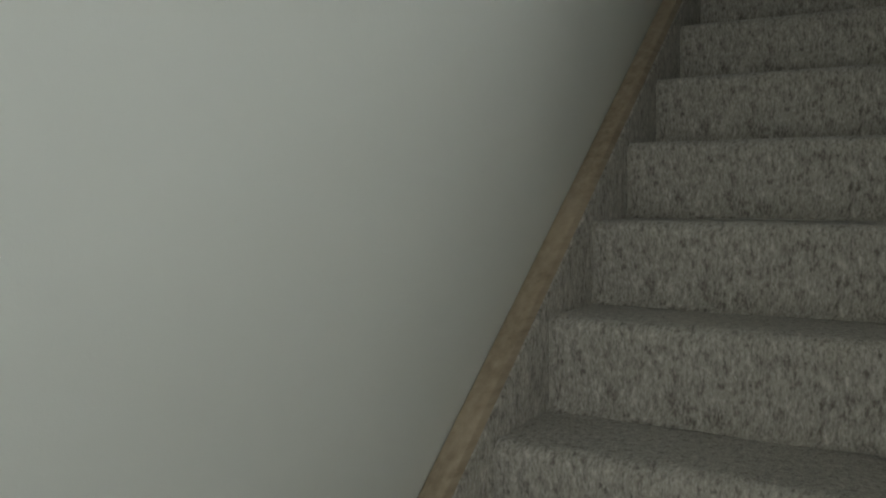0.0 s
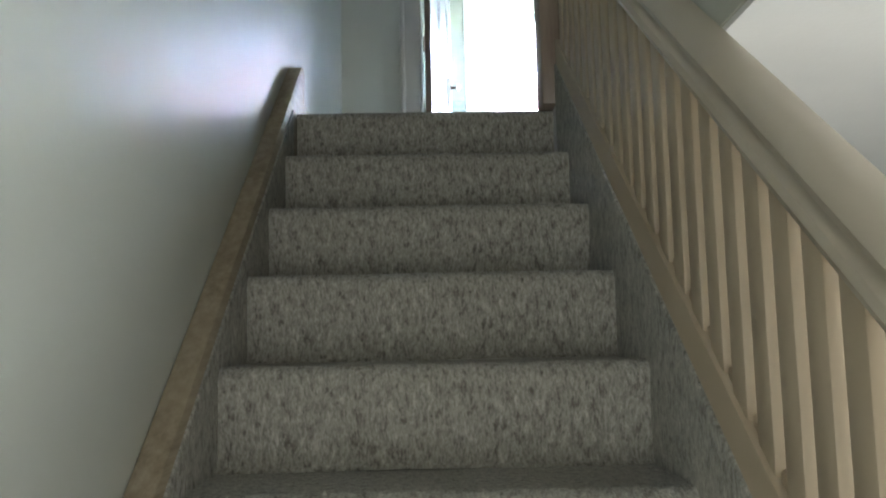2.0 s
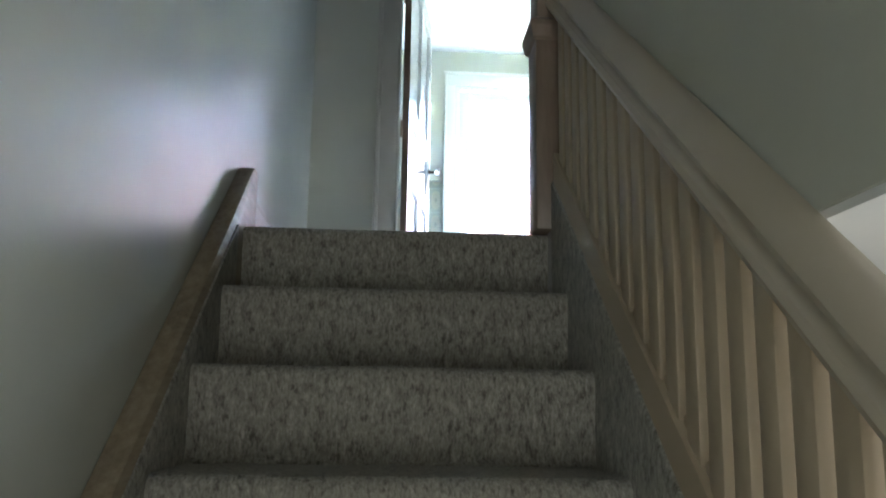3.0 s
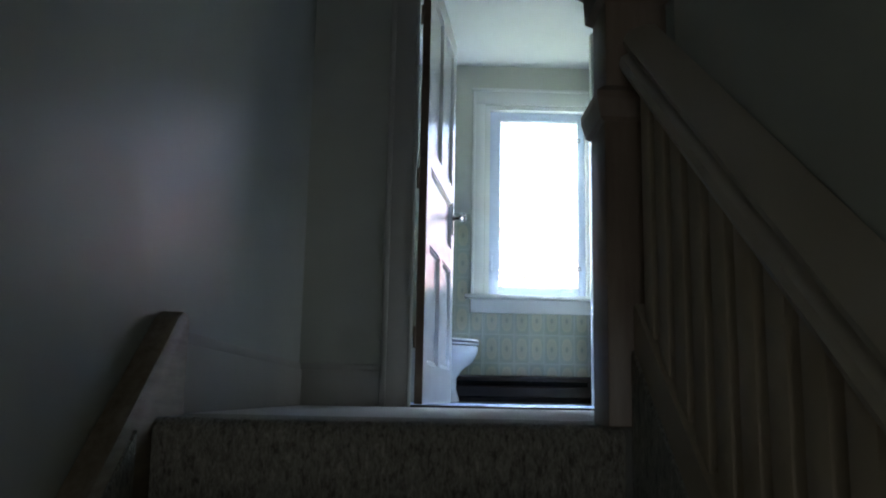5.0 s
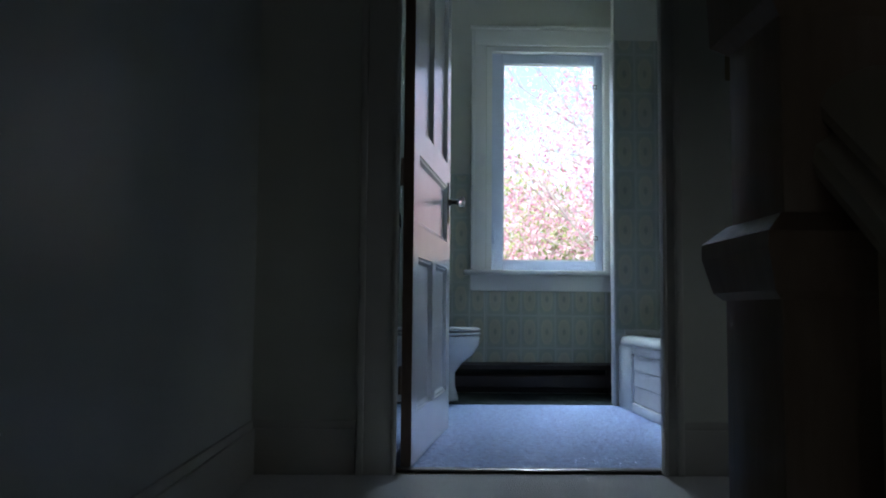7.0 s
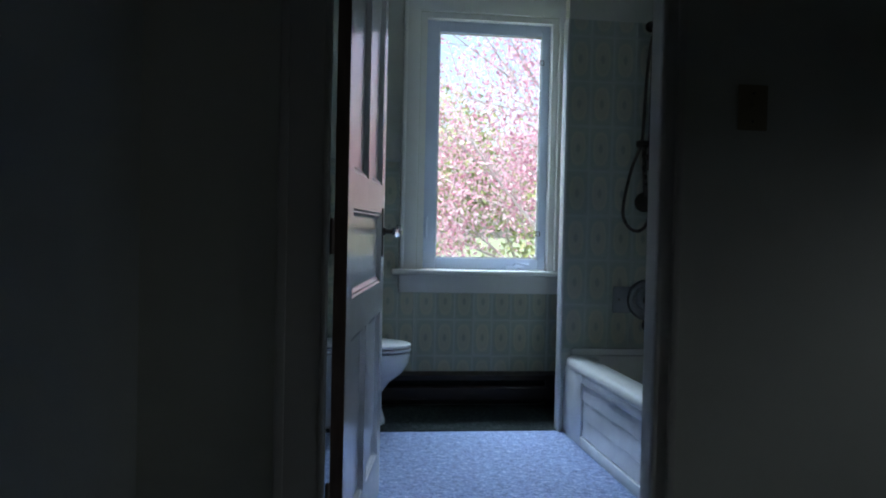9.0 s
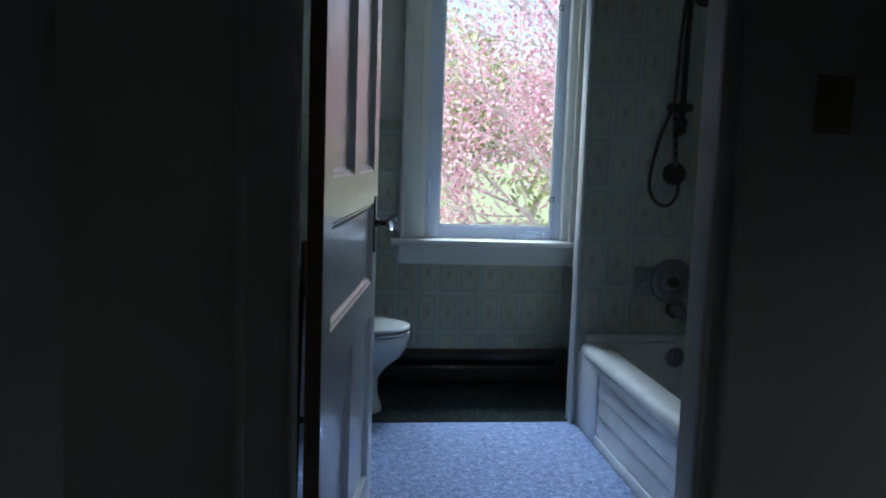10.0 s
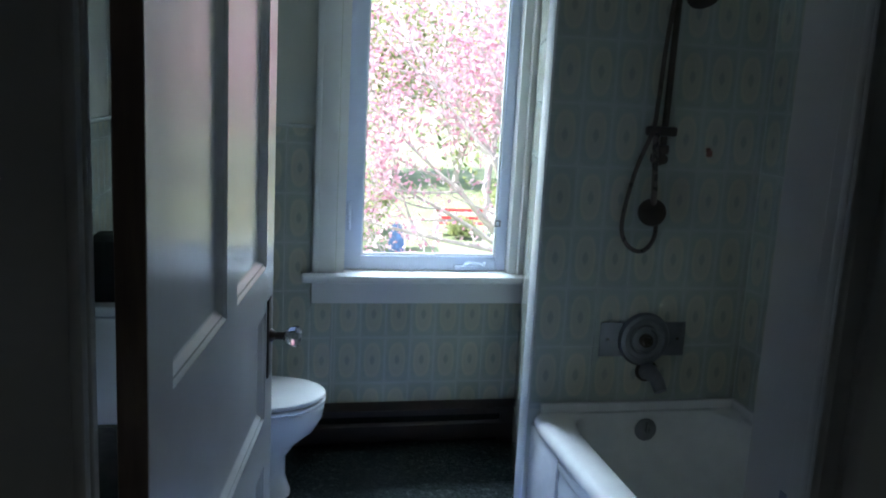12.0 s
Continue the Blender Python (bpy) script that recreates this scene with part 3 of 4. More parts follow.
bead = boxes((gx0, gx0 + 0.008, SY - 0.008, SY + 0.01, gz0, gz1), (gx1 - 0.008, gx1, SY - 0.008, SY + 0.01, gz0, gz1), (gx0, gx1, SY - 0.008, SY + 0.01, gz0, gz0 + 0.009), (gx0, gx1, SY - 0.008, SY + 0.01, gz1 - 0.008, gz1))
part("glazing_bead", bead, M_WHITE, window, "pale glazing bead")
m_pane, pn, pl, pb = shader("window_glass", (1, 1, 1), 0.0)
pb.inputs["Transmission Weight"].default_value = 1.0
pb.inputs["IOR"].default_value = 1.02
pane = part("pane", boxes((gx0, gx1, SY + 0.004, SY + 0.008, gz0, gz1)), m_pane, window, "clear glass pane")
pane.visible_shadow = False
crank = part("crank", boxes((1.425, 1.535, SY - 0.042, SY - 0.018, 3.522, 3.545), bevel=0.005), M_SASH, window, "grey metal window crank base", True)
part("arm", tube(curve_points([(1.47, SY - 0.04, 3.545), (1.485, SY - 0.052, 3.562), (1.53, SY - 0.055, 3.556), (1.56, SY - 0.056, 3.548)], 6), 0.006, 8), M_SASH, crank, "folding crank arm", True)
part("knob", lathe([(0.007, 0), (0.009, 0.006), (0.007, 0.018), (0.002, 0.02)], pose(1.56, SY - 0.056, 3.545), 10), M_SASH, crank, "", True)
for zc in (3.735, 4.735):
    clip = boxes((gx1 - 0.014, gx1 - 0.010, SY - 0.024, SY - 0.018, zc - 0.014, zc + 0.014), (gx1 + 0.008, gx1 + 0.012, SY - 0.024, SY - 0.018, zc - 0.014, zc + 0.014), (gx1 - 0.010, gx1 + 0.008, SY - 0.024, SY - 0.018, zc - 0.014, zc - 0.010), (gx1 - 0.010, gx1 + 0.008, SY - 0.024, SY - 0.018, zc + 0.010, zc + 0.014))
    part("screen_clip", clip, M_DARK_METAL, window, "small dark screen clip")
part("latch", tube([(0.955, SY - 0.028, 3.70), (0.952, SY - 0.045, 3.72), (0.952, SY - 0.045, 3.80), (0.956, SY - 0.035, 3.82)], 0.009, 8), M_SASH, window, "grey lever latch", True)

# ---- heater ----
heater = thing("baseboard_heater", "dark brown enamelled electric baseboard heater under the window", "heater", (0.42, FAR, L))
HL = 1.743 - 0.42
part("back", boxes((0, HL, -0.02, -0.001, 0.015, 0.205), bevel=0.002), M_HEATER, heater)
part("hood", extrude_profile([(0, -0.02, 0.205), (0, -0.085, 0.192), (0, -0.085, 0.165), (0, -0.078, 0.165), (0, -0.078, 0.186), (0, -0.02, 0.197)], (0, 0, 0), (HL, 0, 0)), M_HEATER, heater, "brown sheet metal top")
# Solid black block paints the shade inside the slot; no fins are built.
part("slot_fill", boxes((0.01, HL - 0.06, -0.06, -0.02, 0.128, 0.19)), M_BLACK, heater, "black block with the slot's shade in its colour")
part("front", extrude_profile([(0, -0.072, 0.132), (0, -0.085, 0.120), (0, -0.085, 0.055), (0, -0.078, 0.045), (0, -0.07, 0.055)], (0, 0, 0), (HL, 0, 0)), M_HEATER, heater, "brown sheet metal front")
part("end_cap", boxes((HL - 0.09, HL, -0.084, -0.02, 0.02, 0.196), bevel=0.003), M_HEATER, heater, "", True)
part("end_cap", boxes((0, 0.05, -0.084, -0.02, 0.02, 0.196), bevel=0.003), M_HEATER, heater, "", True)

# ---- toilet ----
TY = 4.2


def egg(xc, rx, ry, z, n=36, blunt=2.3):
    pts = []
    for i in range(n):
        a = 2 * math.pi * i / n
        c, s_ = math.cos(a), math.sin(a)
        e = 2.0 if c > 0 else blunt
        pts.append((xc + rx * math.copysign(abs(c) ** (2 / e), c), TY + ry * math.copysign(abs(s_) ** (2 / e), s_), z))
    return pts


toilet = thing("toilet", "white porcelain toilet with a closed lid on the bathroom carpet", "toilet", (0, 0, L))
part("bowl", loft([egg(0.47, 0.24, 0.115, 0.005), egg(0.47, 0.24, 0.113, 0.03), egg(0.475, 0.215, 0.10, 0.09), egg(0.485, 0.205, 0.10, 0.17), egg(0.51, 0.22, 0.125, 0.225), egg(0.545, 0.25, 0.155, 0.275), egg(0.565, 0.262, 0.176, 0.33), egg(0.57, 0.264, 0.182, 0.372), egg(0.57, 0.258, 0.178, 0.382)]), M_PORCELAIN, toilet, "white porcelain bowl on a narrow pedestal", True)
part("seat", loft([egg(0.575, 0.250, 0.174, 0.386), egg(0.575, 0.262, 0.184, 0.390), egg(0.575, 0.263, 0.185, 0.398), egg(0.575, 0.258, 0.181, 0.403), egg(0.575, 0.248, 0.172, 0.404)]), M_PORCELAIN, toilet, "white plastic seat", True)
part("lid", loft([egg(0.575, 0.240, 0.165, 0.409), egg(0.575, 0.258, 0.181, 0.411), egg(0.575, 0.263, 0.185, 0.417), egg(0.575, 0.259, 0.182, 0.425), egg(0.57, 0.240, 0.165, 0.431), egg(0.56, 0.12, 0.08, 0.435)]), M_PORCELAIN, toilet, "closed white lid", True)
part("tank", boxes((0.012, 0.205, TY - 0.235, TY + 0.235, 0.40, 0.78), bevel=0.018), M_PORCELAIN, toilet, "white porcelain water tank", True)
part("tank_lid", boxes((0.004, 0.215, TY - 0.245, TY + 0.245, 0.782, 0.82), bevel=0.012), M_PORCELAIN, toilet, "", True)
part("bridge", boxes((0.10, 0.36, TY - 0.10, TY + 0.10, 0.16, 0.395), bevel=0.03), M_PORCELAIN, toilet, "", True)
for yc in (-0.075, 0.075):
    part("hinge", lathe([(0.012, 0), (0.012, 0.03)], pose(0.315, TY + yc - 0.015, 0.405, -90), 10), M_PORCELAIN, toilet, "", True)
part("flush_lever", tube([(0.215, TY - 0.17, 0.70), (0.235, TY - 0.17, 0.70), (0.24, TY - 0.11, 0.692)], 0.006, 8), M_CHROME, toilet, "chrome flush lever", True)

box_bm = boxes((-0.07, 0.07, -0.10, 0.10, 0.0, 0.21), bevel=0.012)
tagged(new("storage_box", mesh_of("storage_box", box_bm, M_BLACK, True)), "small black box standing on the toilet tank", "box").location = (0.10, 4.10, L + 0.82)


def oblong(a, b, z, n=28):
    """A rounded oblong ring about the origin."""
    return [(a * math.copysign(abs(math.cos(q)) ** 0.6, math.cos(q)), b * math.copysign(abs(math.sin(q)) ** 0.6, math.sin(q)), z) for q in (2 * math.pi * i / n for i in range(n))]


hamper = thing("laundry_hamper", "tall black laundry hamper standing behind the open door", "hamper", (0.235, 2.52, L + 0.007))
part("body", loft([oblong(0.15, 0.17, 0.0), oblong(0.158, 0.178, 0.012), oblong(0.172, 0.192, 0.84), oblong(0.168, 0.188, 0.846)]), M_BLACK, hamper, "", True)
part("lid", loft([oblong(0.176, 0.196, 0.847), oblong(0.178, 0.198, 0.855), oblong(0.176, 0.196, 0.885), oblong(0.160, 0.180, 0.915), oblong(0.115, 0.135, 0.935), oblong(0.03, 0.03, 0.94)]), M_BLACK, hamper, "rounded black lid", True)


# ---- bath tub ----
TX0, TX1, TY0, TY1, TZ = 1.60, 2.438, 2.445, 3.998, 0.40


def rect(xa, xb, ya_, yb_, z, e, bow=0.0, n=72):
    """A rounded rectangle as a superellipse of exponent e, its west side bowed out."""
    pts = []
    for i in range(n):
        a = 2 * math.pi * (i + 0.5) / n
        c, s_ = math.cos(a), math.sin(a)
        x = (xa + xb) / 2 + (xb - xa) / 2 * math.copysign(abs(c) ** (2 / e), c)
        y_ = (ya_ + yb_) / 2 + (yb_ - ya_) / 2 * math.copysign(abs(s_) ** (2 / e), s_)
        if c < 0:
            f = max(0.0, 1 - ((y_ - (ya_ + yb_) / 2) / ((yb_ - ya_) / 2)) ** 2)
            x -= bow * f
        pts.append((x, y_, z))
    return pts


tub = thing("bath_tub", "white enamelled bath tub with a bowed rim and panelled apron", "bath tub", (0, 0, L + 0.006))
B = 0.035
tub_bm = loft([rect(TX0 + 0.06, TX1 - 0.01, TY0 + 0.01, TY1 - 0.01, 0.004, 40, 0.0), rect(TX0 + 0.055, TX1, TY0, TY1, 0.335, 40, 0.0), rect(TX0 + 0.03, TX1, TY0, TY1, 0.34, 40, B), rect(TX0 + 0.004, TX1, TY0, TY1, 0.343, 40, B), rect(TX0, TX1, TY0, TY1, 0.354, 40, B), rect(TX0 + 0.004, TX1, TY0, TY1, 0.370, 40, B), rect(TX0 + 0.013, TX1, TY0, TY1, 0.383, 40, B), rect(TX0 + 0.027, TX1 - 0.001, TY0 + 0.001, TY1 - 0.001, 0.391, 38, B), rect(TX0 + 0.045, TX1 - 0.002, TY0 + 0.002, TY1 - 0.002, 0.394, 36, B),
               rect(1.71, 2.395, 2.55, 3.955, 0.392, 11, 0.012), rect(1.722, 2.385, 2.56, 3.948, 0.382, 10, 0.012), rect(1.735, 2.37, 2.60, 3.94, 0.30, 8, 0.012), rect(1.76, 2.335, 2.72, 3.905, 0.12, 6, 0.02), rect(1.79, 2.30, 2.80, 3.865, 0.055, 5, 0.01), rect(1.85, 2.22, 2.9, 3.78, 0.04, 4, 0.0)])
part("basin", tub_bm, M_ENAMEL, tub, "white enamel basin and rim", True)
apron_bm = bmesh.new()
box(apron_bm, TX0 + 0.012, TX0 + 0.05, TY0, TY1 - 0.002, 0.0, 0.35)
for ya_, yb_, za, zb in ((TY1 - 0.30, TY1 - 0.003, 0.0, 0.345), (TY0, TY0 + 0.25, 0.0, 0.345), (TY0 + 0.25, TY1 - 0.30, 0.30, 0.345), (TY0 + 0.25, TY1 - 0.30, 0.0, 0.05)):
    box(apron_bm, TX0 - 0.002, TX0 + 0.014, ya_, yb_, za, zb, 0.005)
part("apron", apron_bm, M_ENAMEL, tub, "white apron with a recessed panel", True)
for i in range(3):
    za = 0.052 + i * 0.083
    pr = [(TX0 + 0.012, TY0 + 0.252, za), (TX0 + 0.006, TY0 + 0.252, za + 0.004), (TX0 + 0.011, TY0 + 0.252, za + 0.081), (TX0 + 0.013, TY0 + 0.252, za + 0.081)]
    part("ridge", extrude_profile(pr, (0, 0, 0), (0, TY1 - 0.302 - TY0 - 0.252, 0)), M_ENAMEL, tub, "sloped apron ridge")
part("flange", boxes((TX0 + 0.03, TX1, TY1 - 0.022, TY1 + 0.0, 0.385, 0.425), (TX1 - 0.02, TX1, TY0, TY1 - 0.022, 0.385, 0.425), bevel=0.006), M_ENAMEL, tub, "raised tiling flange with caulk", True)
over = part("overflow", lathe([(0.044, 0), (0.044, 0.004), (0.036, 0.010), (0.012, 0.012), (0.010, 0.006)], pose(2.04, 3.936, 0.33, 86), 28), M_STEEL, tub, "round chrome overflow plate", True)
part("lever", boxes((2.036, 2.044, 3.915, 3.929, 0.325, 0.362), bevel=0.002), M_CHROME, over, "small trip lever", True)

WY = 3.992
valve = thing("shower_valve", "round chrome shower valve without its handle on a wide plate", "shower valve", (2.02, WY, 3.412))
part("plate", boxes((-0.178, 0.172, -0.006, 0.0, -0.068, 0.066), bevel=0.003), M_STEEL, valve, "scratched chrome cover plate", True)
part("escutcheon", lathe([(0.104, 0.0), (0.104, 0.006), (0.097, 0.016), (0.080, 0.019), (0.074, 0.013), (0.060, 0.013), (0.056, 0.024), (0.046, 0.028), (0.043, 0.018)], pose(0, -0.006, 0, 90), 40), M_STEEL, valve, "round stepped chrome disc", True)
part("stem", lathe([(0.026, 0), (0.026, 0.016), (0.018, 0.018), (0.018, 0.034), (0.010, 0.036), (0.008, 0.050)], pose(0, -0.02, 0, 90), 16), M_DARK_METAL, valve, "bare valve stem", True)
for xc in (-0.145, 0.14):
    part("screw", lathe([(0.006, 0), (0.005, 0.003)], pose(xc, -0.006, 0.0, 90), 10), M_DARK_METAL, valve)

spout = thing("tub_spout", "short dark chrome bath spout on the tiled wall", "spout", (2.045, WY, 3.285))
part("body", tube(curve_points([(0, 0, 0), (0, -0.04, 0.004), (0.006, -0.085, -0.012), (0.012, -0.115, -0.045)], 5), [0.036, 0.035, 0.034, 0.033, 0.032, 0.031, 0.030, 0.029, 0.028, 0.027, 0.027, 0.027, 0.026, 0.026, 0.025, 0.024], 16), M_STEEL, spout, "", True)
part("collar", lathe([(0.044, 0), (0.044, 0.006), (0.036, 0.012)], pose(0, 0, 0, 90), 20), M_DARK_METAL, spout, "dark wall collar", True)

shower = thing("shower_rail", "dark bronze shower slide rail with hand shower and hose", "shower", (0, 0, 0))
part("rail", tube([(2.008, 3.945, 4.83), (2.003, 3.945, 4.40), (2.0, 3.945, 4.085)], 0.0125, 12), M_DARK_METAL, shower, "", True)
for zc in (4.80, 4.10):
    part("bracket", lathe([(0.028, 0), (0.028, 0.008), (0.017, 0.014), (0.017, 0.055)], pose(2.004, WY, zc, 90), 16), M_DARK_METAL, shower, "wall bracket", True)
part("slider", boxes((1.93, 2.045, 3.925, 3.962, 4.182, 4.218), bevel=0.010), M_DARK_METAL, shower, "sliding holder", True)
part("slider_knob", lathe([(0.02, 0), (0.024, 0.01), (0.022, 0.03), (0.012, 0.034)], pose(2.0, 3.945, 4.12, 0, 0, 0), 14), M_DARK_METAL, shower, "", True)
part("arm", tube(curve_points([(2.008, 3.975, 4.81), (2.006, 3.91, 4.82), (2.002, 3.84, 4.76), (1.998, 3.79, 4.70)], 6), 0.011, 10), M_DARK_METAL, shower, "bent shower arm", True)
part("shower_head", lathe([(0.016, -0.02), (0.024, 0.0), (0.052, 0.022), (0.060, 0.034), (0.058, 0.044), (0.02, 0.046)], Matrix.Translation((1.997, 3.78, 4.685)) @ Matrix.Rotation(radians(135), 4, "X"), 26), M_DARK_METAL, shower, "round dark shower head", True)
part("hand_shower", lathe([(0.012, -0.01), (0.020, 0.0), (0.044, 0.016), (0.052, 0.026), (0.050, 0.036), (0.02, 0.040)], Matrix.Translation((1.985, 3.955, 3.90)) @ Matrix.Rotation(radians(72), 4, "X") @ Matrix.Rotation(radians(-20), 4, "Y"), 24), M_DARK_METAL, shower, "round hand shower head hanging down", True)
part("grip", tube(curve_points([(1.962, 3.93, 4.20), (1.966, 3.925, 4.09), (1.975, 3.928, 3.99), (1.984, 3.94, 3.90)], 6), 0.0115, 10), M_SOOT, shower, "curved hand shower grip", True)
hose_pts = [(2.0, 3.87, 4.78), (1.975, 3.90, 4.70), (1.965, 3.925, 4.50), (1.958, 3.93, 4.30), (1.95, 3.935, 4.20), (1.905, 3.94, 4.07), (1.872, 3.94, 3.92), (1.87, 3.94, 3.83), (1.905, 3.935, 3.775), (1.955, 3.93, 3.765), (1.995, 3.935, 3.81), (2.002, 3.94, 3.88)]
part("hose", tube(curve_points(hose_pts, 8), 0.0085, 8), M_SOOT, shower, "ribbed metal shower hose", True)
hook_bm = boxes((-0.011, 0.011, -0.010, 0.0, -0.016, 0.008), bevel=0.004)
hook_bm2 = lathe([(0.009, 0), (0.010, 0.006), (0.004, 0.014)], pose(-0.009, -0.004, 0.008, 70, 0, 20), 10)
hook = thing("wall_hook", "small broken reddish brown hook stuck on the tiles", "hook", (2.211, WY, 4.128))
M_RUST = plain("rust_brown", (0.20, 0.06, 0.035), 0.6)
part("pad", hook_bm, M_RUST, hook, "", True)
part("tip", hook_bm2, M_RUST, hook, "", True)

# ---- garden ----
GZ = -0.3


def soil(name, a, b, scale, rough=0.95):
    m, n, l, p = shader(name, a, rough, 0, 0.2)
    co = n.new("ShaderNodeTexCoord").outputs["Object"]
    c = ramp_of(n, l, noise_of(n, l, co, scale, 6), [(0.35, a), (0.65, b)])
    c = mix_of(n, l, 0.4, c, ramp_of(n, l, noise_of(n, l, co, scale * 30, 3), [(0.35, a), (0.7, b)]))
    l.new(c, p.inputs["Base Color"])
    bump_of(n, l, p, noise_of(n, l, co, scale * 40, 2), 0.6, 0.03)
    return m


def leaf_mat(name, tones, through=0.5):
    m, n, l, p = shader(name, tones[1], 0.5, 0, 0.3)
    rnd = n.new("ShaderNodeNewGeometry").outputs["Random Per Island"]
    c = ramp_of(n, l, rnd, [(0.0, tones[0]), (0.5, tones[1]), (1.0, tones[2])])
    l.new(c, p.inputs["Base Color"])
    tr = n.new("ShaderNodeBsdfTranslucent")
    l.new(c, tr.inputs[0])
    mx = n.new("ShaderNodeMixShader")
    mx.inputs[0].default_value = through
    l.new(p.outputs[0], mx.inputs[1])
    l.new(tr.outputs[0], mx.inputs[2])
    l.new(mx.outputs[0], n["Material Output"].inputs[0])
    return m


M_LAWN = soil("lawn", (0.20, 0.26, 0.14), (0.32, 0.37, 0.23), 0.8)
M_BARK = wood("bark", (0.34, 0.30, 0.29), (0.56, 0.52, 0.50), 0.9, "Z")
M_BLOSSOM = leaf_mat("red_leaves", ((0.54, 0.24, 0.33), (0.71, 0.46, 0.55), (0.83, 0.71, 0.77)))
M_GREEN = leaf_mat("green_leaves", ((0.20, 0.25, 0.11), (0.42, 0.47, 0.22), (0.62, 0.65, 0.38)))
M_RED = plain("red_paint", (0.50, 0.07, 0.07), 0.5)
M_WHITEWOOD = plain("white_garden_paint", (0.75, 0.74, 0.70), 0.5)
M_BLUE = plain("blue_plastic", (0.12, 0.22, 0.45), 0.4)

lawn = bmesh.new()
bmesh.ops.create_grid(lawn, x_segments=24, y_segments=24, size=400, matrix=Matrix.Translation((0, 0, GZ)))
for v in lawn.verts:
    v.co.z += 0.0 if v.co.length < 60 else noise.noise(v.co * 0.01) * 2
structure("ground", lawn, M_LAWN, "green spring lawn behind the house", "lawn")


def leaf_mesh(name, centres, sizes, material, rng):
    """Many small folded leaves, four corners each, scattered round the given centres."""
    k = len(centres)
    d = rng.normal(size=(k, 3))
    d /= np.linalg.norm(d, axis=1)[:, None]
    e = np.cross(d, rng.normal(size=(k, 3)))
    e /= np.linalg.norm(e, axis=1)[:, None]
    fold = np.cross(d, e)
    s1 = sizes[:, None]
    v = np.stack([centres - d * s1, centres + e * s1 * 0.5 + fold * s1 * 0.15, centres + d * s1, centres - e * s1 * 0.5 + fold * s1 * 0.15], axis=1).reshape(-1, 3)
    f = np.arange(k * 4).reshape(-1, 4)
    me = bpy.data.meshes.new(name)
    me.from_pydata(v.tolist(), [], f.tolist())
    me.materials.append(material)
    return me


def grow(tips, base, way, length, radius, depth, rng, out):
    """Branches that fork; each is a tapered tube through bent points."""
    bend = Vector(rng.normal(size=3)) * 0.22
    pts, rad, p, d = [base], [radius], base.copy(), way.copy()
    n = 5
    for i in range(n):
        d = (d + bend / n + Vector((0, 0, 0.03))).normalized()
        p = p + d * length / n
        pts.append(p.copy())
        rad.append(radius * (1 - 0.55 * (i + 1) / n))
    out.append((pts, rad))
    if depth == 0:
        tips.extend(pts[1:])
        return
    if depth <= 2:
        tips.extend(pts[2:])
    for i in range(3 if depth > 1 else 4):
        at = pts[-1 - (i % 3)]
        turn = Vector(rng.normal(size=3))
        w = (d + turn.normalized() * 0.75).normalized()
        grow(tips, at.copy(), w, length * (0.62 + 0.16 * rng.random()), rad[-1 - (i % 3)] * 0.75, depth - 1, rng, out)


def tree(name, label, base, starts, depth, leaves, spread, size, material, seed, floor_z=-9, thin=0):
    rng = np.random.default_rng(seed)
    ob = thing(name, label, "tree", base)
    tips, out = [], []
    for off, way, length, radius in starts:
        grow(tips, Vector(off), Vector(way).normalized(), length, radius, depth, rng, out)
    bm = bmesh.new()
    for pts, rad in out:
        t = tube(pts, rad, 7 if rad[0] > 0.02 else 5)
        tmp = bpy.data.meshes.new("tmp")
        t.to_mesh(tmp)
        t.free()
        bm.from_mesh(tmp)
        bpy.data.meshes.remove(tmp)
    part("trunk", bm, M_BARK, ob, "grey-brown trunk and forking limbs", True)
    tips = np.array([tuple(p) for p in tips])
    tips = tips[tips[:, 2] > floor_z]
    if thin:
        tips = tips[rng.random(len(tips)) < 0.55]
        tips = tips[rng.random(len(tips)) < np.clip(1 - (tips[:, 2] - thin) / 2.4, 0.22, 1)]
    pick = tips[rng.integers(0, len(tips), leaves)]
    cl_ = rng.normal(size=(leaves, 3)) * spread
    me = leaf_mesh("crown", pick + cl_, size * (0.6 + 0.8 * rng.random(leaves)), material, rng)
    crown = new("crown", me)
    crown.parent = ob
    return ob


tree("ornamental_tree", "spring tree with dense red-pink leaves close to the window", (4.6, 10.0, GZ),
     [((0, 0, 0), (-0.1, 0.02, 1), 3.0, 0.14), ((-0.05, 0.0, 1.9), (-0.95, -0.1, 0.62), 2.6, 0.06), ((-0.1, 0.0, 2.4), (-0.9, 0.15, 0.95), 2.6, 0.055), ((-0.15, 0.0, 2.7), (-0.75, -0.25, 1.3), 2.6, 0.05), ((-1.2, -0.1, 2.9), (-0.9, -0.2, 0.8), 1.7, 0.03), ((-1.5, 0.2, 4.0), (-0.7, 0.3, 0.8), 1.7, 0.03), ((-1.3, -0.2, 4.6), (-0.5, -0.2, 1), 1.8, 0.03), ((-0.9, -0.1, 2.5), (-1.0, -0.2, 0.12), 1.6, 0.03), ((-0.6, 0.1, 2.3), (-1.0, 0.5, 0.1), 1.5, 0.03), ((-0.7, -0.1, 2.6), (-0.6, -0.1, 0.5), 1.4, 0.03), ((-0.9, 0.1, 3.4), (-0.35, 0.2, 0.7), 1.4, 0.03), ((-1.0, 0.0, 3.0), (-0.4, -0.4, 0.35), 1.3, 0.028), ((-0.8, 0.0, 3.9), (-0.3, 0.0, 0.9), 1.5, 0.028)],
     3, 16500, 0.18, 0.030, M_BLOSSOM, 8, 2.65, 4.7)

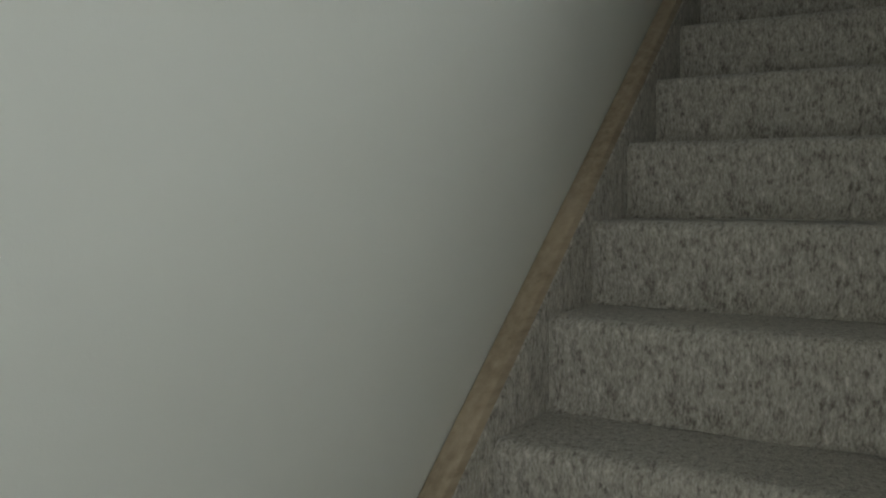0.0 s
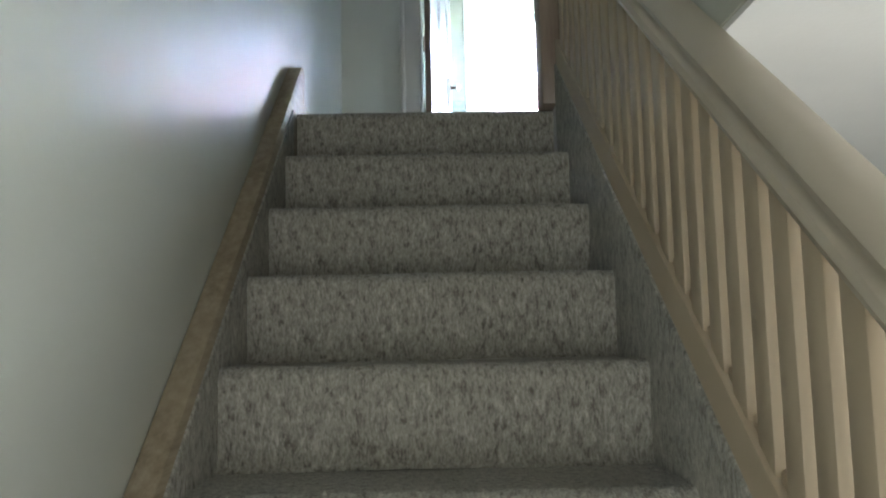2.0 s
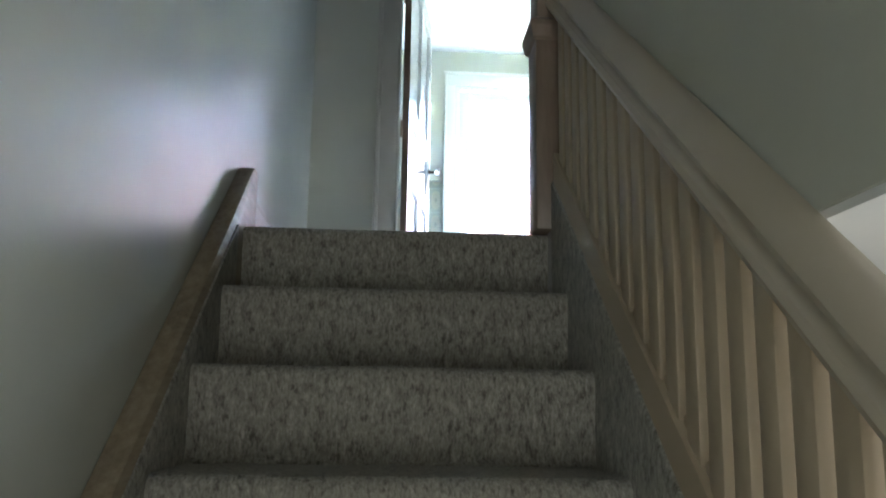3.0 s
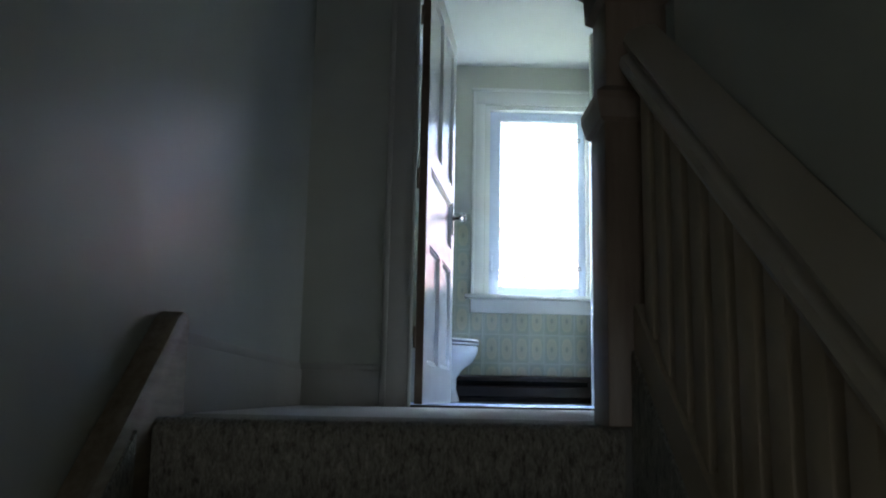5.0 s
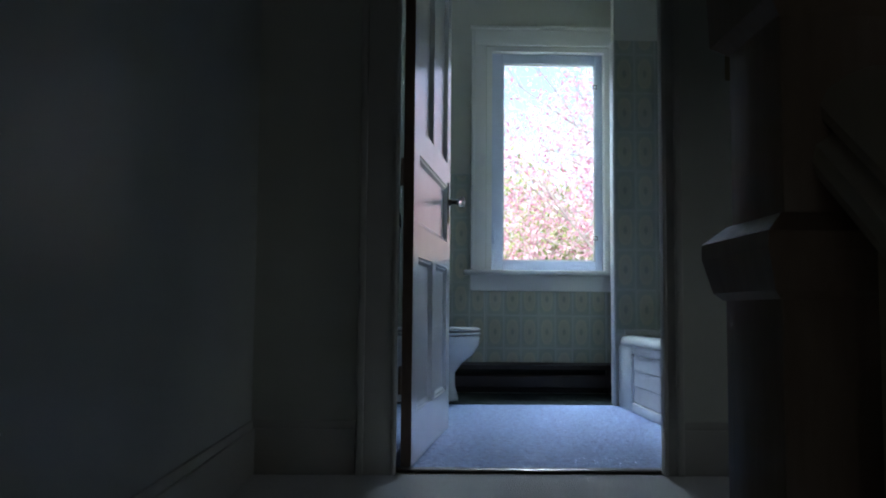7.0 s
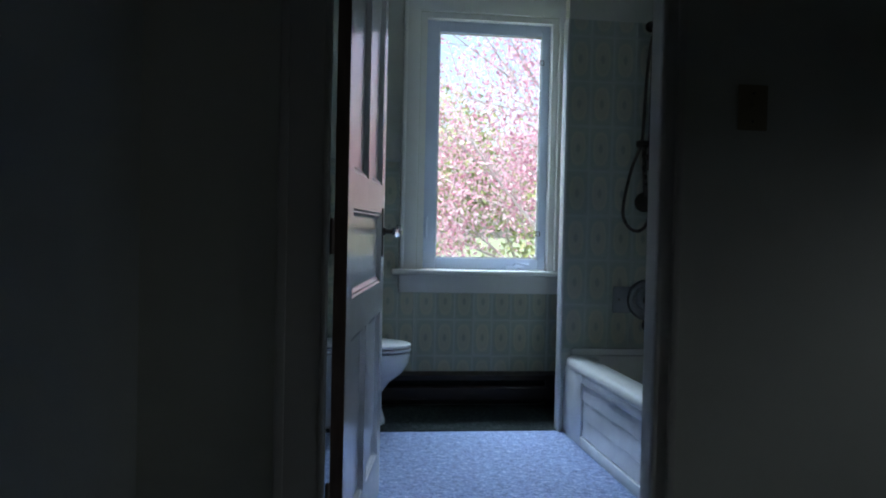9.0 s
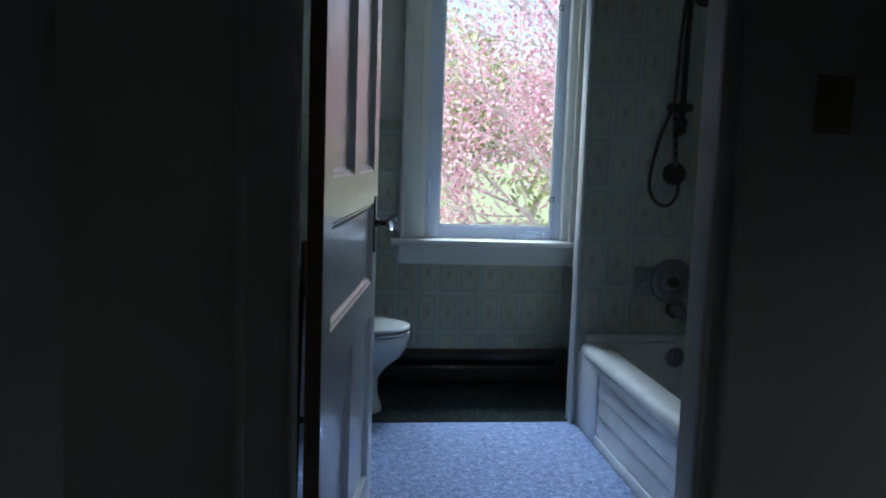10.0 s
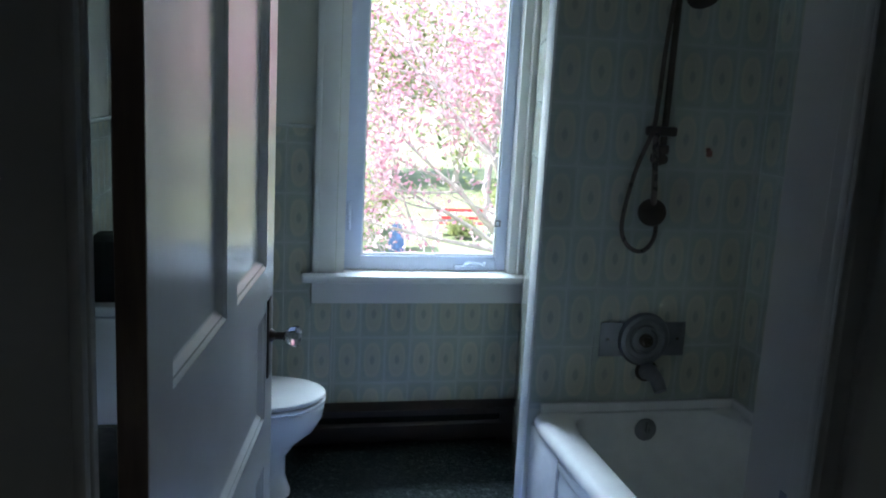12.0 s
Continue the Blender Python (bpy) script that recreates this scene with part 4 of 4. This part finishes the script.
for i, (bx, by, h, seed) in enumerate(((-2.0, 36.0, 9.0, 12), (9.5, 40.0, 11.0, 13), (14.5, 36.0, 10.0, 14), (4.5, 44.0, 12.0, 15), (20, 42, 11, 16), (-8, 42, 10.5, 17))):
    tree("garden_tree", "fresh yellow-green garden tree beyond the lawn", (bx, by, GZ), [((0, 0, 0), (0.05, 0, 1), h * 0.4, 0.16), ((0, 0, h * 0.22), (0.5, 0.2, 1), h * 0.35, 0.09), ((0, 0, h * 0.2), (-0.5, -0.1, 0.9), h * 0.35, 0.09), ((0, 0, h * 0.12), (0.2, -0.5, 0.7), h * 0.3, 0.08)], 2, 7000, h * 0.085, 0.2, M_GREEN, seed)


def shrub(x, y_, r, h, seed, label):
    rng = np.random.default_rng(seed)
    ob = thing("shrub", label, "shrub", (x, y_, GZ))
    bm = bmesh.new()
    tips = []
    for i in range(14):
        a = 2 * math.pi * i / 14 + rng.random()
        tip = Vector((math.cos(a) * r * (0.4 + 0.6 * rng.random()), math.sin(a) * r * (0.4 + 0.6 * rng.random()), h * (0.55 + 0.45 * rng.random())))
        pts = [Vector((0, 0, 0)), tip * 0.5 + Vector((0, 0, h * 0.12)), tip]
        t = tube(pts, [0.03, 0.018, 0.006], 5)
        tmp = bpy.data.meshes.new("tmp")
        t.to_mesh(tmp)
        t.free()
        bm.from_mesh(tmp)
        bpy.data.meshes.remove(tmp)
        tips += [pts[1].lerp(tip, f) for f in (0.2, 0.5, 0.8, 1.0)]
    part("stems", bm, M_BARK, ob)
    tips = np.array([tuple(p) for p in tips])
    pick = tips[rng.integers(0, len(tips), 2200)] + rng.normal(size=(2200, 3)) * r * 0.22
    pick[:, 2] = np.maximum(pick[:, 2], 0.05)
    crown = new("foliage", leaf_mesh("foliage", pick, 0.07 * (0.6 + 0.8 * rng.random(2200)), M_GREEN, rng))
    crown.parent = ob


shrub(3.1, 24.5, 0.9, 2.1, 21, "leafy green shrub on the lawn")
shrub(2.0, 26.5, 1.2, 2.6, 22, "leafy green shrub on the lawn")
shrub(4.0, 27.8, 0.8, 1.8, 23, "leafy green shrub on the lawn")
shrub(6.9, 27.0, 0.4, 0.6, 24, "low green plant beside the red bench")
shrub(9.4, 29.5, 1.1, 1.6, 25, "leafy green shrub on the lawn")

bench = thing("garden_bench", "red painted slatted garden bench with white ends on the lawn", "bench", (7.1, 27.6, GZ))
for i in range(3):
    part("seat_slat", boxes((-0.95, 0.95, -0.22 + i * 0.15, -0.09 + i * 0.15, 0.42, 0.455), bevel=0.008), M_RED, bench)
for i in range(3):
    part("back_slat", boxes((-0.95, 0.95, 0.24, 0.27, 0.52 + i * 0.13, 0.62 + i * 0.13), bevel=0.008), M_RED if i != 1 else M_WHITEWOOD, bench)
for sx in (-1, 1):
    part("end_frame", boxes((sx * 0.93 - 0.03, sx * 0.93 + 0.03, -0.25, -0.19, 0, 0.62), (sx * 0.93 - 0.03, sx * 0.93 + 0.03, 0.20, 0.27, 0, 0.92), (sx * 0.93 - 0.03, sx * 0.93 + 0.03, -0.25, 0.26, 0.62, 0.66), (sx * 0.93 - 0.03, sx * 0.93 + 0.03, -0.19, 0.20, 0.36, 0.42), bevel=0.006), M_WHITEWOOD, bench, "white bench end")

chair = thing("garden_chair", "white painted wooden garden chair on the lawn", "chair", (4.95, 25.0, GZ))
for i in range(4):
    part("seat_slat", boxes((-0.26, 0.26, -0.26 + i * 0.13, -0.15 + i * 0.13, 0.36 + i * -0.01, 0.385 + i * -0.01), bevel=0.005), M_WHITEWOOD, chair)
for i in range(4):
    part("back_slat", boxes((-0.25 + i * 0.13, -0.14 + i * 0.13, 0.25, 0.275, 0.34, 0.92 + 0.03 * (i in (1, 2))), bevel=0.006), M_WHITEWOOD, chair)
for sx in (-1, 1):
    part("arm", boxes((sx * 0.30 - 0.05, sx * 0.30 + 0.05, -0.30, 0.27, 0.56, 0.585), bevel=0.006), M_WHITEWOOD, chair)
    for yy in (-0.26, 0.22):
        part("leg", boxes((sx * 0.29 - 0.02, sx * 0.29 + 0.02, yy - 0.035, yy + 0.035, 0, 0.56), bevel=0.005), M_WHITEWOOD, chair)
barrel = lathe([(0.20, 0), (0.23, 0.02), (0.25, 0.25), (0.21, 0.5), (0.15, 0.72), (0.16, 0.78), (0.12, 0.8)], None, 20)
tagged(new("garden_pot", mesh_of("garden_pot", barrel, M_BLUE, True)), "tall blue glazed garden pot on the lawn", "pot").location = (4.45, 24.9, GZ)

# ---- wall tiles ----
TW, TH = 0.11, 0.208


@functools.lru_cache(maxsize=None)
def tile_mesh(u0, u1, z0, z1):
    """A glazed tile about its middle, cut to the given span."""
    bm = boxes((u0 + 0.0007, u1 - 0.0007, -0.006, 0, z0 + 0.0007, z1 - 0.0007))
    top_edges = [e for e in bm.edges if all(abs(v.co.y + 0.006) < 1e-5 for v in e.verts)]
    bmesh.ops.bevel(bm, geom=top_edges, offset=0.0011, segments=1, profile=0.5, affect="EDGES")
    return mesh_of("tile", bm, M_TILE)


def tiled(owner, place, turn, us, zs):
    """Tiles on a wall: place(u) gives x, y; us and zs are spans (from, to, middle of the whole tile, step)."""
    for ua, ub, um, us_ in us:
        for za, zb, zm, zs_ in zs:
            k, h = TW / us_, TH / zs_
            lo, hi = (ua - um, ub - um) if turn > -90 else (um - ub, um - ua)
            ob = new("tile", tile_mesh(round(lo * k, 4), round(hi * k, 4), round((za - zm) * h, 4), round((zb - zm) * h, 4)))
            x, y_ = place(um)
            ob.location = (x, y_, zm)
            ob.rotation_euler = (0, 0, radians(turn))
            ob.scale = (1 / k, 1, 1 / h)
            ob.parent = owner


def spans(a, b, first, step):
    """Cuts from a to b on a grid through first."""
    out = []
    u = first - math.ceil((first - a) / step) * step
    while u < b - 1e-6:
        lo, hi = max(u, a), min(u + step, b)
        if hi - lo > 0.012:
            out.append((lo, hi, u + step / 2, step))
        u += step
    return out


def bed(name, bm, owner):
    return part(name, bm, M_GROUT, owner, "pale grey grout")


W_WIN, W_END, W_SIDE, W_WEST = (bpy.data.objects[k] for k in ("wall_window", "wall_tub_end", "wall_tub_side", "wall_bath_west"))
bed("grout", boxes((0.001, 0.79, FAR - 0.007, FAR, L + 0.006, 4.125), (0.79, 1.744, FAR - 0.007, FAR, L + 0.006, 3.40)), W_WIN)
zs_low, zs_all = spans(L + 0.2, 3.386, 3.232, TH), spans(L + 0.006, 4.125, 3.232, TH)
tiled(W_WIN, lambda u: (u, FAR - 0.002), 0, spans(0.001, 0.798, 0.905, TW), zs_all)
tiled(W_WIN, lambda u: (u, FAR - 0.002), 0, spans(0.80, 1.743, 0.905, TW), zs_low)
part("tile_edge", boxes((0.002, 0.798, FAR - 0.012, FAR, 4.125, 4.14), bevel=0.003), M_GROUT, W_WIN, "narrow pale tile edging", True)
for xs in (0.889, 1.669):
    part("seam_strip", boxes((xs - 0.005, xs + 0.005, FAR - 0.011, FAR - 0.002, L + 0.2, 3.386), bevel=0.002), M_GROUT, W_WIN, "pale seam strip between tiles")
TUBZ, TILETOP = L + 0.43, 4.82
zs_tub = spans(TUBZ, TILETOP, 3.609, 0.2255)
bed("grout", boxes((1.584, 2.44, 3.993, 4.0, TUBZ - 0.02, TILETOP)), W_END)
tiled(W_END, lambda u: (u, 3.998), 0, spans(1.585, 2.432, 1.70, 0.118), zs_tub)
part("edge_trim", boxes((1.574, 1.5825, 3.99, 4.07, L + 0.006, TILETOP), bevel=0.003), M_WHITE, W_END, "white glossy edge trim", True)
bed("grout", boxes((2.433, 2.44, 2.44, 3.993, TUBZ - 0.02, TILETOP)), W_SIDE)
tiled(W_SIDE, lambda u: (2.438, u), -90, spans(2.45, 3.99, 3.99, 0.118), zs_tub)
SLANT = math.atan2(0.151, FAR - 4.071)
tiled(W_END, lambda u: (1.588 + u * math.sin(SLANT), 4.071 + u * math.cos(SLANT)), -90 - math.degrees(SLANT), spans(0.002, 0.575, 0.002, 0.118), spans(L + 0.01, TILETOP, 3.609, 0.2255))
bed("grout", boxes((0.0, 0.007, 3.6, FAR - 0.002, L + 0.006, 4.125)), W_WEST)
part("tile_edge", boxes((0.0, 0.012, 3.6, FAR - 0.012, 4.125, 4.14), bevel=0.003), M_GROUT, W_WEST, "narrow pale tile edging", True)
tiled(W_WEST, lambda u: (0.002, u), 90, spans(3.6, FAR - 0.01, 3.6, TW), zs_all)
